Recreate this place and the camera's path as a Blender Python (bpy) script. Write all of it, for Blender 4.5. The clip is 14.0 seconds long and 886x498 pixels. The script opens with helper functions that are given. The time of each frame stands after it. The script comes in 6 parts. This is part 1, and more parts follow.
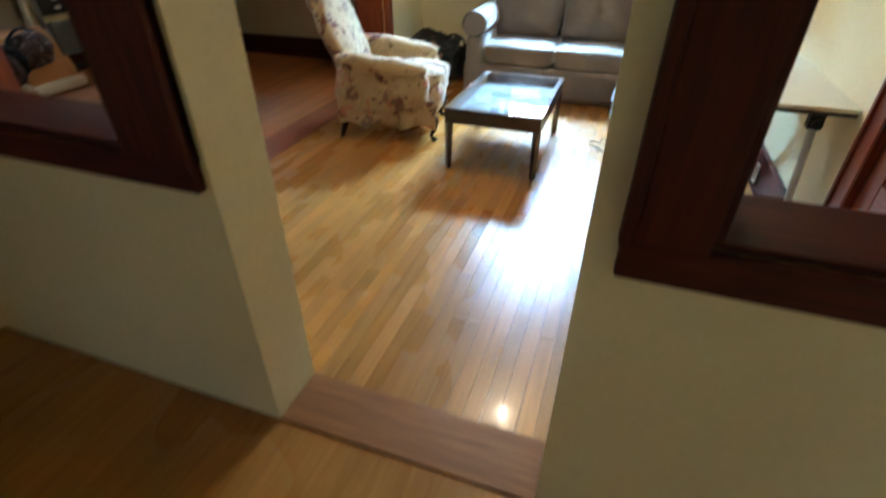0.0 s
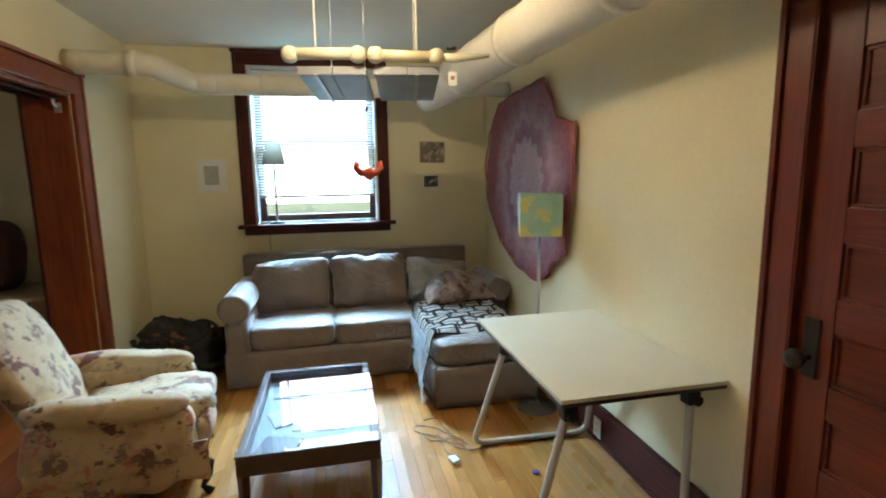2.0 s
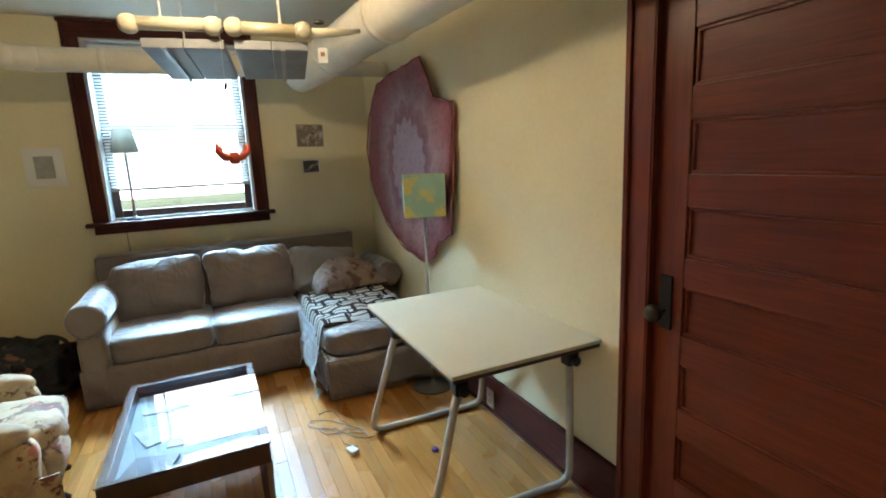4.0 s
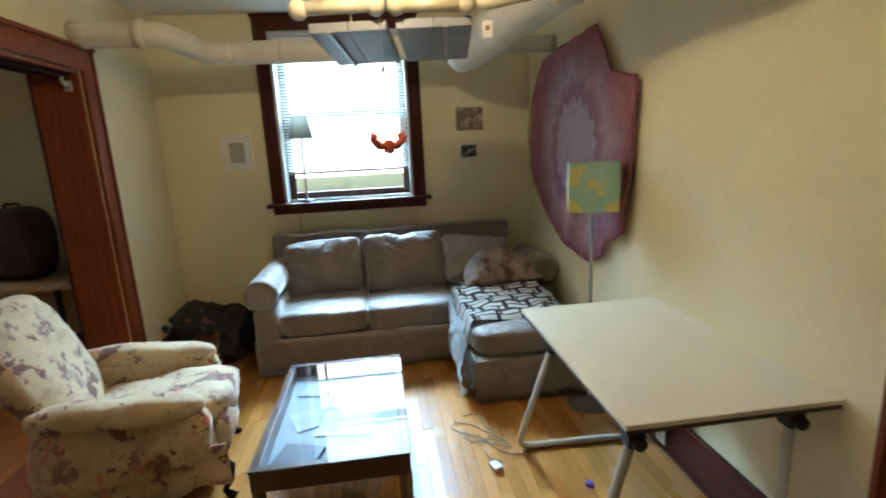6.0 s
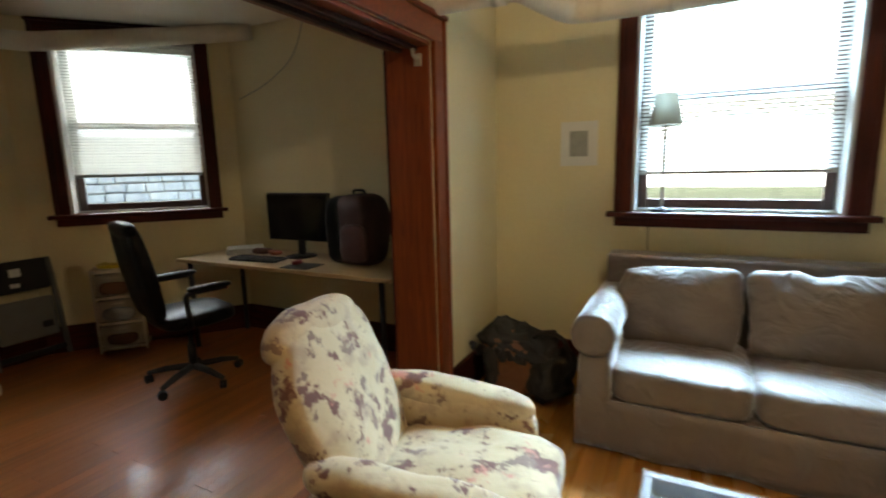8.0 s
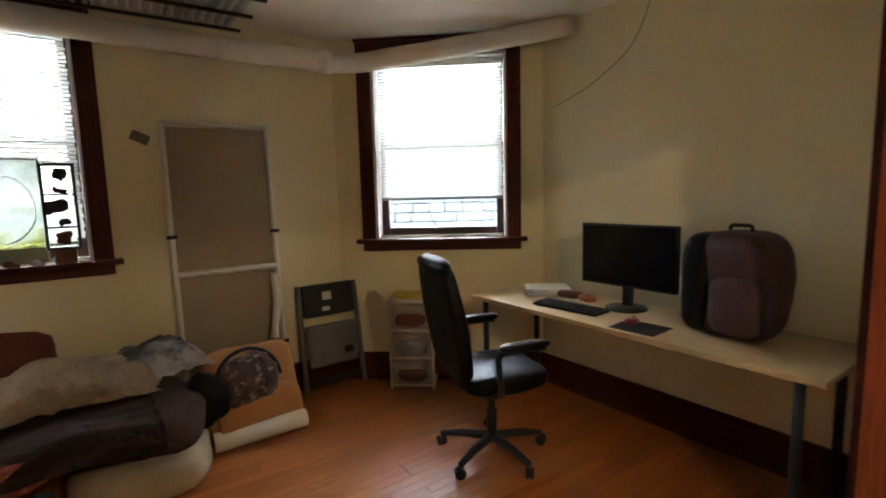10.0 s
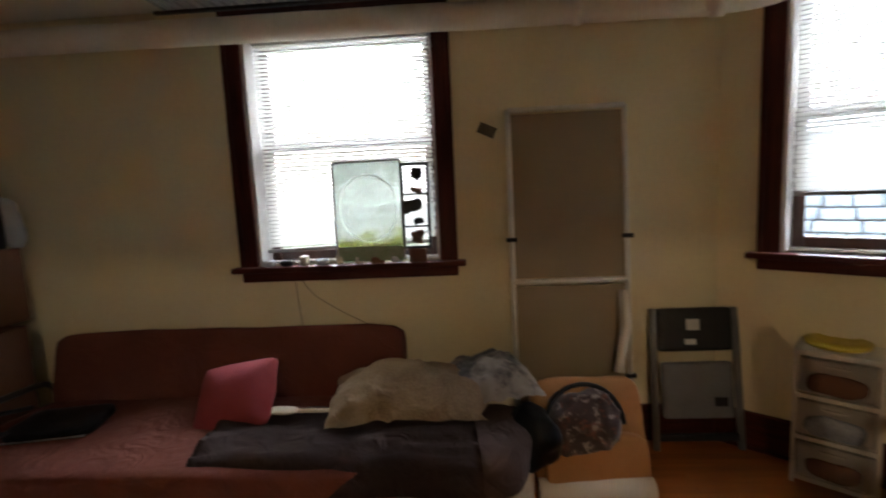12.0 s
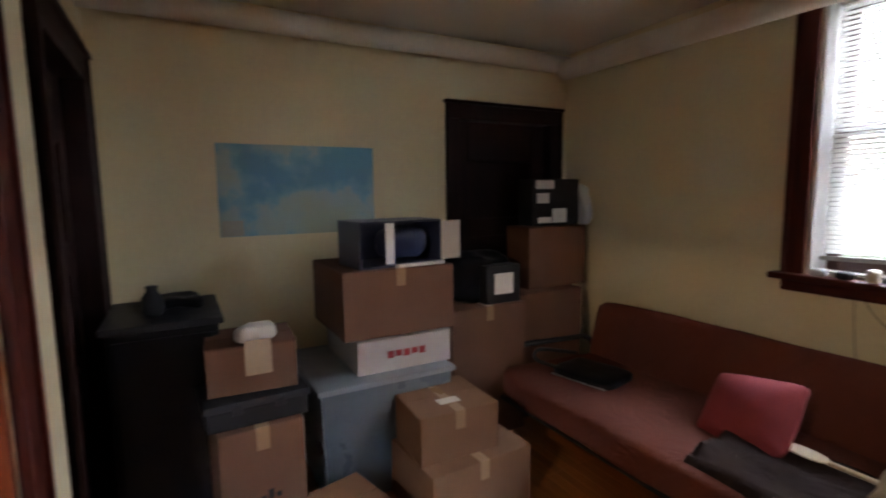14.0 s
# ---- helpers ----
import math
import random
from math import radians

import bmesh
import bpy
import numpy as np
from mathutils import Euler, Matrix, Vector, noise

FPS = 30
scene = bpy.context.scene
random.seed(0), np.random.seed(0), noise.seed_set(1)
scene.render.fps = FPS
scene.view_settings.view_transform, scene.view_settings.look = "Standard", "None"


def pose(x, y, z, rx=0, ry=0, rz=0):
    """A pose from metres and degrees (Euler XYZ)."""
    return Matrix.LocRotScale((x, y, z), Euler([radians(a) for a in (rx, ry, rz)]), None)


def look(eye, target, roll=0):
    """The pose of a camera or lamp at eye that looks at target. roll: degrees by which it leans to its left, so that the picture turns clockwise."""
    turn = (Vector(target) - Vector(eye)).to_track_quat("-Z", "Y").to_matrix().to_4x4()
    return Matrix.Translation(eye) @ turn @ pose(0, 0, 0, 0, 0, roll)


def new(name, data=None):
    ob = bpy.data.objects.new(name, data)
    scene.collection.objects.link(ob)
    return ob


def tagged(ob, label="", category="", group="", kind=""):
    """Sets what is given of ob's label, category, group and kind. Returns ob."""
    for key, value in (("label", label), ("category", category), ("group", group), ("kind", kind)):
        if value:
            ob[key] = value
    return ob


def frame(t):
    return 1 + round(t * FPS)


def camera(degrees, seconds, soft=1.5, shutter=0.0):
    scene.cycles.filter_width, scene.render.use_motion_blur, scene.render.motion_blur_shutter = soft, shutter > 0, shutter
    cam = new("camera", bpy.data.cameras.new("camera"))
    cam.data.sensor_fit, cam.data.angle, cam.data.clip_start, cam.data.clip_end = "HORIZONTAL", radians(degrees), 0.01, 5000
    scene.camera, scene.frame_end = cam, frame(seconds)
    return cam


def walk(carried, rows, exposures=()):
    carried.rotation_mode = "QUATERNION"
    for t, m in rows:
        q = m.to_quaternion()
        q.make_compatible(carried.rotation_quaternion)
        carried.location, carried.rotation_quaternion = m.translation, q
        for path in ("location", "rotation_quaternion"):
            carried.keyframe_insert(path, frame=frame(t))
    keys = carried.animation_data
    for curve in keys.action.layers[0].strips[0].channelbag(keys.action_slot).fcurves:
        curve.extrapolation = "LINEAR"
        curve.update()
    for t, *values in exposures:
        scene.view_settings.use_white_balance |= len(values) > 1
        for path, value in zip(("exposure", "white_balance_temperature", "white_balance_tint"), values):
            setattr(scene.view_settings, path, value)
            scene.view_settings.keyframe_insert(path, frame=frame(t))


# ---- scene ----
cam = camera(84.6, 14.0, soft=1.9, shutter=0.35)
PATH = [
    (0, (-0.208, 2.109, 1.332), (-0.76, 3.671, 0.211), 0.1),
    (0.3, (-0.315, 2.29, 1.42), (-0.75, 4.002, 0.483), -1.5),
    (0.5, (-0.391, 2.395, 1.462), (-0.714, 4.196, 0.654), -2.0),
    (0.8, (-0.459, 2.567, 1.481), (-0.618, 4.463, 0.867), -2.8),
    (1, (-0.512, 2.687, 1.45), (-0.56, 4.627, 0.966), -2.3),
    (1.5, (-0.621, 2.848, 1.479), (-0.422, 4.81, 1.144), -1.6),
    (2, (-0.721, 2.893, 1.507), (-0.302, 4.826, 1.21), -0.9),
    (2.5, (-0.72, 2.92, 1.49), (-0.053, 4.782, 1.193), -0.6),
    (2.7, (-0.704, 2.92, 1.486), (0.063, 4.744, 1.191), -0.5),
    (5, (-0.67, 2.948, 1.488), (0.122, 4.735, 1.063), -3.6),
    (5.5, (-0.655, 3.078, 1.475), (-0.113, 4.956, 1.054), -3.7),
    (6, (-0.614, 3.212, 1.515), (-0.382, 5.155, 1.100), -2.9),
    (6.5, (-0.614, 3.39, 1.489), (-0.657, 5.34, 1.048), -1.5),
    (7, (-0.702, 3.632, 1.428), (-1.009, 5.561, 1.002), -1.8),
    (7.5, (-0.873, 3.871, 1.479), (-1.441, 5.738, 1.043), -1.8),
    (8, (-1.081, 4.132, 1.42), (-1.977, 5.888, 1.084), -1.4),
    (8.5, (-1.427, 4.301, 1.473), (-2.605, 5.883, 1.141), -1.6),
    (8.7, (-1.561, 4.319, 1.45), (-2.828, 5.838, 1.155), -1.5),
    (10.8, (-2.468, 4.677, 1.507), (-4.276, 5.482, 1.217), -2.7),
    (11, (-2.571, 4.715, 1.526), (-4.43, 5.391, 1.227), -3.1),
    (11.5, (-2.748, 4.675, 1.485), (-4.701, 5.004, 1.207), -3.2),
    (12, (-2.858, 4.67, 1.51), (-4.84, 4.538, 1.27), -2.7),
    (12.5, (-2.918, 4.67, 1.541), (-4.814, 4.057, 1.369), -1.5),
    (13, (-2.963, 4.661, 1.541), (-4.653, 3.604, 1.382), -0.9),
    (13.5, (-2.94, 4.646, 1.532), (-4.31, 3.201, 1.347), -1.0),
    (14, (-2.916, 4.633, 1.533), (-3.865, 2.888, 1.304), -0.7),
]
walk(cam, [(t, look(eye, target, roll)) for t, eye, target, roll in PATH],
     exposures=[(0.0, 0.08, 6100, 8), (0.5, 0.22, 5600, 4), (1.0, 0.08, 5700, 6), (1.5, -0.38, 6500, 10), (2.5, -0.45, 6550, 10), (5.5, -0.5, 6600, 11), (6.5, -0.6, 6650, 10), (7.0, -0.6, 6750, 10), (7.5, -0.5, 7200, 12), (8.0, -0.45, 7400, 14), (8.5, -0.22, 7100, 15), (11.0, 0.8, 6700, 20), (12.0, 0.2, 6800, 22), (12.5, 0.5, 6900, 24), (13.0, 0.48, 6800, 25), (14.0, 0.4, 6600, 25)])

# ---- world and light ----
world = bpy.data.worlds.new("sky")
scene.world = world
world.use_nodes = True
wn = world.node_tree.nodes
sky = wn.new("ShaderNodeTexSky")
sky.sky_type = "NISHITA"
sky.sun_disc = False
sky.sun_elevation, sky.sun_rotation = radians(50), radians(150)
wn["Background"].inputs[1].default_value = 0.15
world.node_tree.links.new(sky.outputs[0], wn["Background"].inputs[0])
sun = new("sun", bpy.data.lights.new("sun", "SUN"))
sun.data.energy, sun.data.angle, sun.data.color = 1.5, radians(12), (1.0, 0.97, 0.92)
sun.matrix_world = look((0, -10, 20), (-3, 4, 0))


def area_lamp(name, eye, target, w, h, power, color):
    lamp = new(name, bpy.data.lights.new(name, "AREA"))
    lamp.data.shape, lamp.data.size, lamp.data.size_y = "RECTANGLE", w, h
    lamp.data.energy, lamp.data.color = power, color
    lamp.matrix_world = look(eye, target)
    return lamp


DAY = (0.70, 0.87, 1.0)
SKY = (0.40, 0.70, 1.0)
area_lamp("window_daylight", (-0.87, 9.35, 3.50), (-0.87, 7.5, 1.75), 2.2, 0.95, 3650, SKY)
area_lamp("window_daylight", (-6.60, 3.93, 2.75), (-5.5, 3.93, 1.75), 1.8, 1.2, 300, DAY)
area_lamp("window_daylight", (-5.98, 7.36, 2.35), (-5.14, 6.6, 2.0), 1.6, 1.2, 230, DAY)
bulb = new("ceiling_bulb", bpy.data.lights.new("ceiling_bulb", "POINT"))
bulb.data.energy, bulb.data.color, bulb.data.shadow_soft_size = 42, (1.0, 0.80, 0.52), 0.06
bulb.location = (-0.65, 5.0, 2.45)


# ---- materials ----
def node_mat(name):
    m = bpy.data.materials.new(name)
    m.use_nodes = True
    return m, m.node_tree.nodes, m.node_tree.links, m.node_tree.nodes["Principled BSDF"]


def surface(name, a, b=None, scale=6.0, rough=0.6, metal=0.0, bump=0.15, fine=90.0, stretch=(1, 1, 1), coords="Object", rvar=0.1, sheen=0.0, coat=0.0, spec=0.5, wrinkle=0.0):
    """A two-scale mottled surface: colour a to b, fine grain in the relief."""
    m, n, l, p = node_mat(name)
    b = b or tuple(c * 0.78 for c in a)
    tc = n.new("ShaderNodeTexCoord")
    mp = n.new("ShaderNodeMapping")
    mp.inputs["Scale"].default_value = stretch
    l.new(tc.outputs[coords], mp.inputs[0])
    big = n.new("ShaderNodeTexNoise")
    big.inputs["Scale"].default_value, big.inputs["Detail"].default_value = scale, 5
    l.new(mp.outputs[0], big.inputs["Vector"])
    small = n.new("ShaderNodeTexNoise")
    small.inputs["Scale"].default_value, small.inputs["Detail"].default_value = fine, 3
    l.new(mp.outputs[0], small.inputs["Vector"])
    mix = n.new("ShaderNodeMix")
    mix.data_type = "RGBA"
    mix.inputs[6].default_value, mix.inputs[7].default_value = (*a, 1), (*b, 1)
    ramp = n.new("ShaderNodeMapRange")
    ramp.inputs[1].default_value, ramp.inputs[2].default_value = 0.3, 0.7
    add = n.new("ShaderNodeMath")
    add.operation = "MULTIPLY_ADD"
    add.inputs[1].default_value, add.inputs[2].default_value = 0.35, 0
    l.new(small.outputs[0], add.inputs[0])
    sm = n.new("ShaderNodeMath")
    sm.operation = "MULTIPLY_ADD"
    sm.inputs[1].default_value = 0.65
    l.new(big.outputs[0], sm.inputs[0])
    l.new(add.outputs[0], sm.inputs[2])
    l.new(sm.outputs[0], ramp.inputs[0])
    l.new(ramp.outputs[0], mix.inputs[0])
    l.new(mix.outputs[2], p.inputs["Base Color"])
    rr = n.new("ShaderNodeMapRange")
    rr.inputs[3].default_value, rr.inputs[4].default_value = max(0.02, rough - rvar), min(1, rough + rvar)
    l.new(big.outputs[0], rr.inputs[0])
    l.new(rr.outputs[0], p.inputs["Roughness"])
    p.inputs["Metallic"].default_value = metal
    p.inputs["Sheen Weight"].default_value, p.inputs["Sheen Roughness"].default_value = sheen, 0.4
    p.inputs["Coat Weight"].default_value = coat
    p.inputs["Specular IOR Level"].default_value = spec
    if bump:
        bp = n.new("ShaderNodeBump")
        bp.inputs["Strength"].default_value, bp.inputs["Distance"].default_value = bump, 0.004
        l.new(sm.outputs[0], bp.inputs["Height"])
        if wrinkle:
            wn2 = n.new("ShaderNodeTexNoise")
            wn2.inputs["Scale"].default_value, wn2.inputs["Detail"].default_value, wn2.inputs["Distortion"].default_value = 6.5, 2, 2.2
            l.new(mp.outputs[0], wn2.inputs["Vector"])
            b2 = n.new("ShaderNodeBump")
            b2.inputs["Strength"].default_value, b2.inputs["Distance"].default_value = wrinkle, 0.03
            l.new(wn2.outputs[0], b2.inputs["Height"])
            l.new(b2.outputs[0], bp.inputs["Normal"])
        l.new(bp.outputs[0], p.inputs["Normal"])
    return m


def wood(name, a, b, rough=0.35, axis=2, coat=0.2, scale=3.0, per_object=0.0, bump=0.08, spec=0.5):
    """Long grain along one axis, with object-to-object change of tone."""
    m, n, l, p = node_mat(name)
    tc = n.new("ShaderNodeTexCoord")
    info = n.new("ShaderNodeObjectInfo")
    off = n.new("ShaderNodeVectorMath")
    off.operation = "MULTIPLY_ADD"
    comb = n.new("ShaderNodeCombineXYZ")
    for k in range(3):
        l.new(info.outputs["Random"], comb.inputs[k])
    l.new(comb.outputs[0], off.inputs[0])
    off.inputs[1].default_value = (37, 53, 71)
    l.new(tc.outputs["Object"], off.inputs[2])
    mp = n.new("ShaderNodeMapping")
    st = [16.0, 16.0, 16.0]
    st[axis] = 0.9
    mp.inputs["Scale"].default_value = st
    l.new(off.outputs[0], mp.inputs[0])
    gr = n.new("ShaderNodeTexNoise")
    gr.inputs["Scale"].default_value, gr.inputs["Detail"].default_value, gr.inputs["Distortion"].default_value = scale, 6, 1.2
    l.new(mp.outputs[0], gr.inputs["Vector"])
    blot = n.new("ShaderNodeTexNoise")
    blot.inputs["Scale"].default_value = 1.7
    l.new(off.outputs[0], blot.inputs["Vector"])
    ramp = n.new("ShaderNodeMapRange")
    ramp.inputs[1].default_value, ramp.inputs[2].default_value = 0.32, 0.68
    l.new(gr.outputs[0], ramp.inputs[0])
    mix = n.new("ShaderNodeMix")
    mix.data_type = "RGBA"
    mix.inputs[6].default_value, mix.inputs[7].default_value = (*a, 1), (*b, 1)
    l.new(ramp.outputs[0], mix.inputs[0])
    hsv = n.new("ShaderNodeHueSaturation")
    val = n.new("ShaderNodeMapRange")
    val.inputs[3].default_value, val.inputs[4].default_value = 1 - per_object, 1 + per_object
    l.new(info.outputs["Random"], val.inputs[0])
    v2 = n.new("ShaderNodeMath")
    v2.operation = "MULTIPLY"
    v3 = n.new("ShaderNodeMapRange")
    v3.inputs[1].default_value, v3.inputs[2].default_value, v3.inputs[3].default_value, v3.inputs[4].default_value = 0.3, 0.7, 0.85, 1.12
    l.new(blot.outputs[0], v3.inputs[0])
    l.new(val.outputs[0], v2.inputs[0])
    l.new(v3.outputs[0], v2.inputs[1])
    l.new(v2.outputs[0], hsv.inputs["Value"])
    l.new(mix.outputs[2], hsv.inputs["Color"])
    l.new(hsv.outputs[0], p.inputs["Base Color"])
    rr = n.new("ShaderNodeMapRange")
    rr.inputs[3].default_value, rr.inputs[4].default_value = max(0.03, rough - 0.08), rough + 0.1
    l.new(blot.outputs[0], rr.inputs[0])
    l.new(rr.outputs[0], p.inputs["Roughness"])
    p.inputs["Coat Weight"].default_value, p.inputs["Coat Roughness"].default_value = coat, 0.10
    bp = n.new("ShaderNodeBump")
    bp.inputs["Strength"].default_value, bp.inputs["Distance"].default_value = bump, 0.002
    l.new(gr.outputs[0], bp.inputs["Height"])
    l.new(bp.outputs[0], p.inputs["Normal"])
    p.inputs["Specular IOR Level"].default_value = spec
    return m


def plain(name, color, rough=0.5, metal=0.0):
    return surface(name, color, tuple(c * 0.85 for c in color), 9, rough, metal, 0.05, 60)


def glow(name, color, strength):
    m, n, l, p = node_mat(name)
    p.inputs["Base Color"].default_value = (*color, 1)
    p.inputs["Emission Color"].default_value = (*color, 1)
    p.inputs["Emission Strength"].default_value = strength
    return m


def clear_glass(name, rough=0.0, tint=(1, 1, 1)):
    m, n, l, p = node_mat(name)
    p.inputs["Base Color"].default_value = (*tint, 1)
    p.inputs["Roughness"].default_value = rough
    p.inputs["Transmission Weight"].default_value = 1.0
    p.inputs["IOR"].default_value = 1.45
    return m


WALL = surface("cream_wall_paint", (0.77, 0.69, 0.45), (0.69, 0.60, 0.37), 1.6, 0.75, 0, 0.25, 45)
CEIL = surface("ceiling_paint", (0.82, 0.79, 0.70), (0.74, 0.70, 0.60), 1.4, 0.8, 0, 0.2, 40)
TRIM = wood("dark_red_trim", (0.085, 0.014, 0.007), (0.036, 0.008, 0.006), 0.5, 2, 0.0, spec=0.18)
TRIM_H = wood("dark_red_trim_level", (0.085, 0.014, 0.007), (0.036, 0.008, 0.006), 0.5, 1, 0.0, spec=0.18)
TRIM_X = wood("dark_red_trim_cross", (0.085, 0.014, 0.007), (0.036, 0.008, 0.006), 0.5, 0, 0.0, spec=0.18)
REDWOOD = wood("orange_red_wood", (0.23, 0.050, 0.015), (0.13, 0.027, 0.009), 0.34, 2, 0.12, spec=0.3)
REDWOOD_H = wood("orange_red_wood_level", (0.23, 0.050, 0.015), (0.13, 0.027, 0.009), 0.34, 1, 0.12, spec=0.3)
DARKWOOD = wood("near_black_wood", (0.022, 0.008, 0.007), (0.013, 0.005, 0.005), 0.5, 2, 0.0, spec=0.15)
PIPEW = surface("painted_pipe_wrap", (0.74, 0.70, 0.60), (0.62, 0.57, 0.46), 4, 0.65, 0, 0.5, 50)


# ---- building helpers ----
def part(name, bm, material, parent=None, label="", smooth=False):
    me = bpy.data.meshes.new(name)
    bmesh.ops.recalc_face_normals(bm, faces=bm.faces)
    if smooth:
        for f in bm.faces:
            f.smooth = True
    bm.to_mesh(me)
    bm.free()
    me.materials.append(material)
    ob = new(name, me)
    if parent:
        ob.parent = parent
    if label:
        ob["label"] = label
    return ob


def thing(name, label, category, at=(0, 0, 0), turn=0.0, group="", kind=""):
    ob = new(name)
    ob.empty_display_size = 0.1
    ob.matrix_world = pose(*at, 0, 0, turn)
    return tagged(ob, label, category, group, kind)


def add_box(bm, lo, hi, bevel=0.0, m=None):
    size = [hi[k] - lo[k] for k in range(3)]
    mid = [(hi[k] + lo[k]) / 2 for k in range(3)]
    r = bmesh.ops.create_cube(bm, size=1, matrix=(m or Matrix()) @ Matrix.Translation(mid) @ Matrix.Diagonal((*size, 1)))
    if bevel:
        edges = {e for v in r["verts"] for e in v.link_edges}
        bmesh.ops.bevel(bm, geom=list(edges), offset=bevel, segments=2, affect="EDGES", profile=0.6)
    return r["verts"]


def box_bm(lo, hi, bevel=0.0, m=None):
    bm = bmesh.new()
    add_box(bm, lo, hi, bevel, m)
    return bm


def add_tube(bm, pts, radius, seg=12, cap=True):
    """A round bar along points; radius one number or one for each point."""
    pts = [Vector(p) for p in pts]
    rad = radius if isinstance(radius, (list, tuple)) else [radius] * len(pts)
    rings = []
    up = None
    for i, p in enumerate(pts):
        d = ((pts[min(i + 1, len(pts) - 1)] - p).normalized() + (p - pts[max(i - 1, 0)]).normalized())
        d = d.normalized() if d.length > 1e-6 else Vector((0, 0, 1))
        if up is None:
            up = Vector((0, 0, 1)) if abs(d.z) < 0.9 else Vector((1, 0, 0))
        side = d.cross(up).normalized()
        up = side.cross(d).normalized()
        rings.append([bm.verts.new(p + rad[i] * (math.cos(2 * math.pi * k / seg) * side + math.sin(2 * math.pi * k / seg) * up)) for k in range(seg)])
    for a, b in zip(rings, rings[1:]):
        for k in range(seg):
            bm.faces.new((a[k], a[(k + 1) % seg], b[(k + 1) % seg], b[k]))
    if cap:
        bm.faces.new(rings[0])
        bm.faces.new(list(reversed(rings[-1])))
    return bm


def tube_bm(pts, radius, seg=12, cap=True):
    return add_tube(bmesh.new(), pts, radius, seg, cap)


def rounded(pts, r, n=5):
    """Points with their inner corners rounded by radius r."""
    pts = [Vector(p) for p in pts]
    out = [pts[0]]
    for a, b, c in zip(pts, pts[1:], pts[2:]):
        u, v = (a - b).normalized(), (c - b).normalized()
        k = min(r, (a - b).length * 0.49, (c - b).length * 0.49)
        for i in range(n + 1):
            t = i / n
            out.append((b + u * k) * (1 - t) ** 2 + b * 2 * t * (1 - t) + (b + v * k) * t * t)
    return out + [pts[-1]]


def lathe_bm(profile, seg=24, m=None):
    bm = bmesh.new()
    m = m or Matrix()
    rings = [[bm.verts.new(m @ Vector((r * math.cos(2 * math.pi * k / seg), r * math.sin(2 * math.pi * k / seg), z))) for k in range(seg)] for r, z in profile]
    for a, b in zip(rings, rings[1:]):
        for k in range(seg):
            bm.faces.new((a[k], a[(k + 1) % seg], b[(k + 1) % seg], b[k]))
    bm.faces.new(rings[0])
    bm.faces.new(list(reversed(rings[-1])))
    return bm


def soft_bm(size, m=None, power=4.0, lump=0.0, freq=3.0, seed=0.0, seg=20, pinch=0.0):
    """A stuffed block: a rounded box with lumps and, with pinch, thin corners."""
    bm = bmesh.new()
    bmesh.ops.create_cube(bm, size=2)
    bmesh.ops.subdivide_edges(bm, edges=bm.edges, cuts=seg // 2, use_grid_fill=True)
    m = m or Matrix()
    for v in bm.verts:
        c = v.co
        k = (abs(c.x) ** power + abs(c.y) ** power + abs(c.z) ** power) ** (-1 / power)
        q = c * k
        p = Vector((q.x * size[0] / 2, q.y * size[1] / 2, q.z * size[2] / 2))
        if pinch:
            e = max(abs(q.x), abs(q.y)) if size[2] <= min(size[:2]) else max(abs(q.x), abs(q.z))
            f = 1 - pinch * e ** 3
            if size[2] <= min(size[:2]):
                p.z *= f
            else:
                p.y *= f
        if lump:
            nz = noise.noise_vector(p * freq + Vector((seed, seed * 1.7, seed * 0.3)))
            nz2 = noise.noise_vector(p * freq * 2.7 + Vector((seed, 9.1, seed)))
            p += nz * lump + nz2 * lump * 0.4
        v.co = m @ p
    for f in bm.faces:
        f.smooth = True
    return bm


def structure(name, bm, material, label, category):
    return tagged(part(name, bm, material), label, category, kind="structure")


def wall_with_holes(name, a, b, thick, z1, holes, material, label, side=1, z0=0.0):
    """A wall from a to b on the plan, its face on that line; holes: (start, end, sill, head) along it."""
    a, b = Vector((*a, 0)), Vector((*b, 0))
    u = (b - a).normalized()
    nrm = Vector((-u.y, u.x, 0)) * side
    length = (b - a).length
    m = Matrix(((u.x, nrm.x, 0, a.x), (u.y, nrm.y, 0, a.y), (0, 0, 1, 0), (0, 0, 0, 1)))
    bm = bmesh.new()
    s = 0.0
    for h0, h1, lo, hi in sorted(holes):
        if h0 > s:
            add_box(bm, (s, 0, z0), (h0, thick, z1), 0, m)
        if lo > z0:
            add_box(bm, (h0, 0, z0), (h1, thick, lo), 0, m)
        if hi < z1:
            add_box(bm, (h0, 0, hi), (h1, thick, z1), 0, m)
        s = h1
    if s < length:
        add_box(bm, (s, 0, z0), (length, thick, z1), 0, m)
    return structure(name, bm, material, label, "wall"), m

# ---- structure ----
CEILING = 2.58
NORTH, EAST, SOUTH_L, WEST = 7.4, 0.69, 3.07, -5.65
NORTH_S, SOUTH_S = 7.2, 1.66
FACE_L, FACE_S = -2.31, -2.57
CANT_A, CANT_B = (WEST, 6.02), (-4.64, NORTH_S)

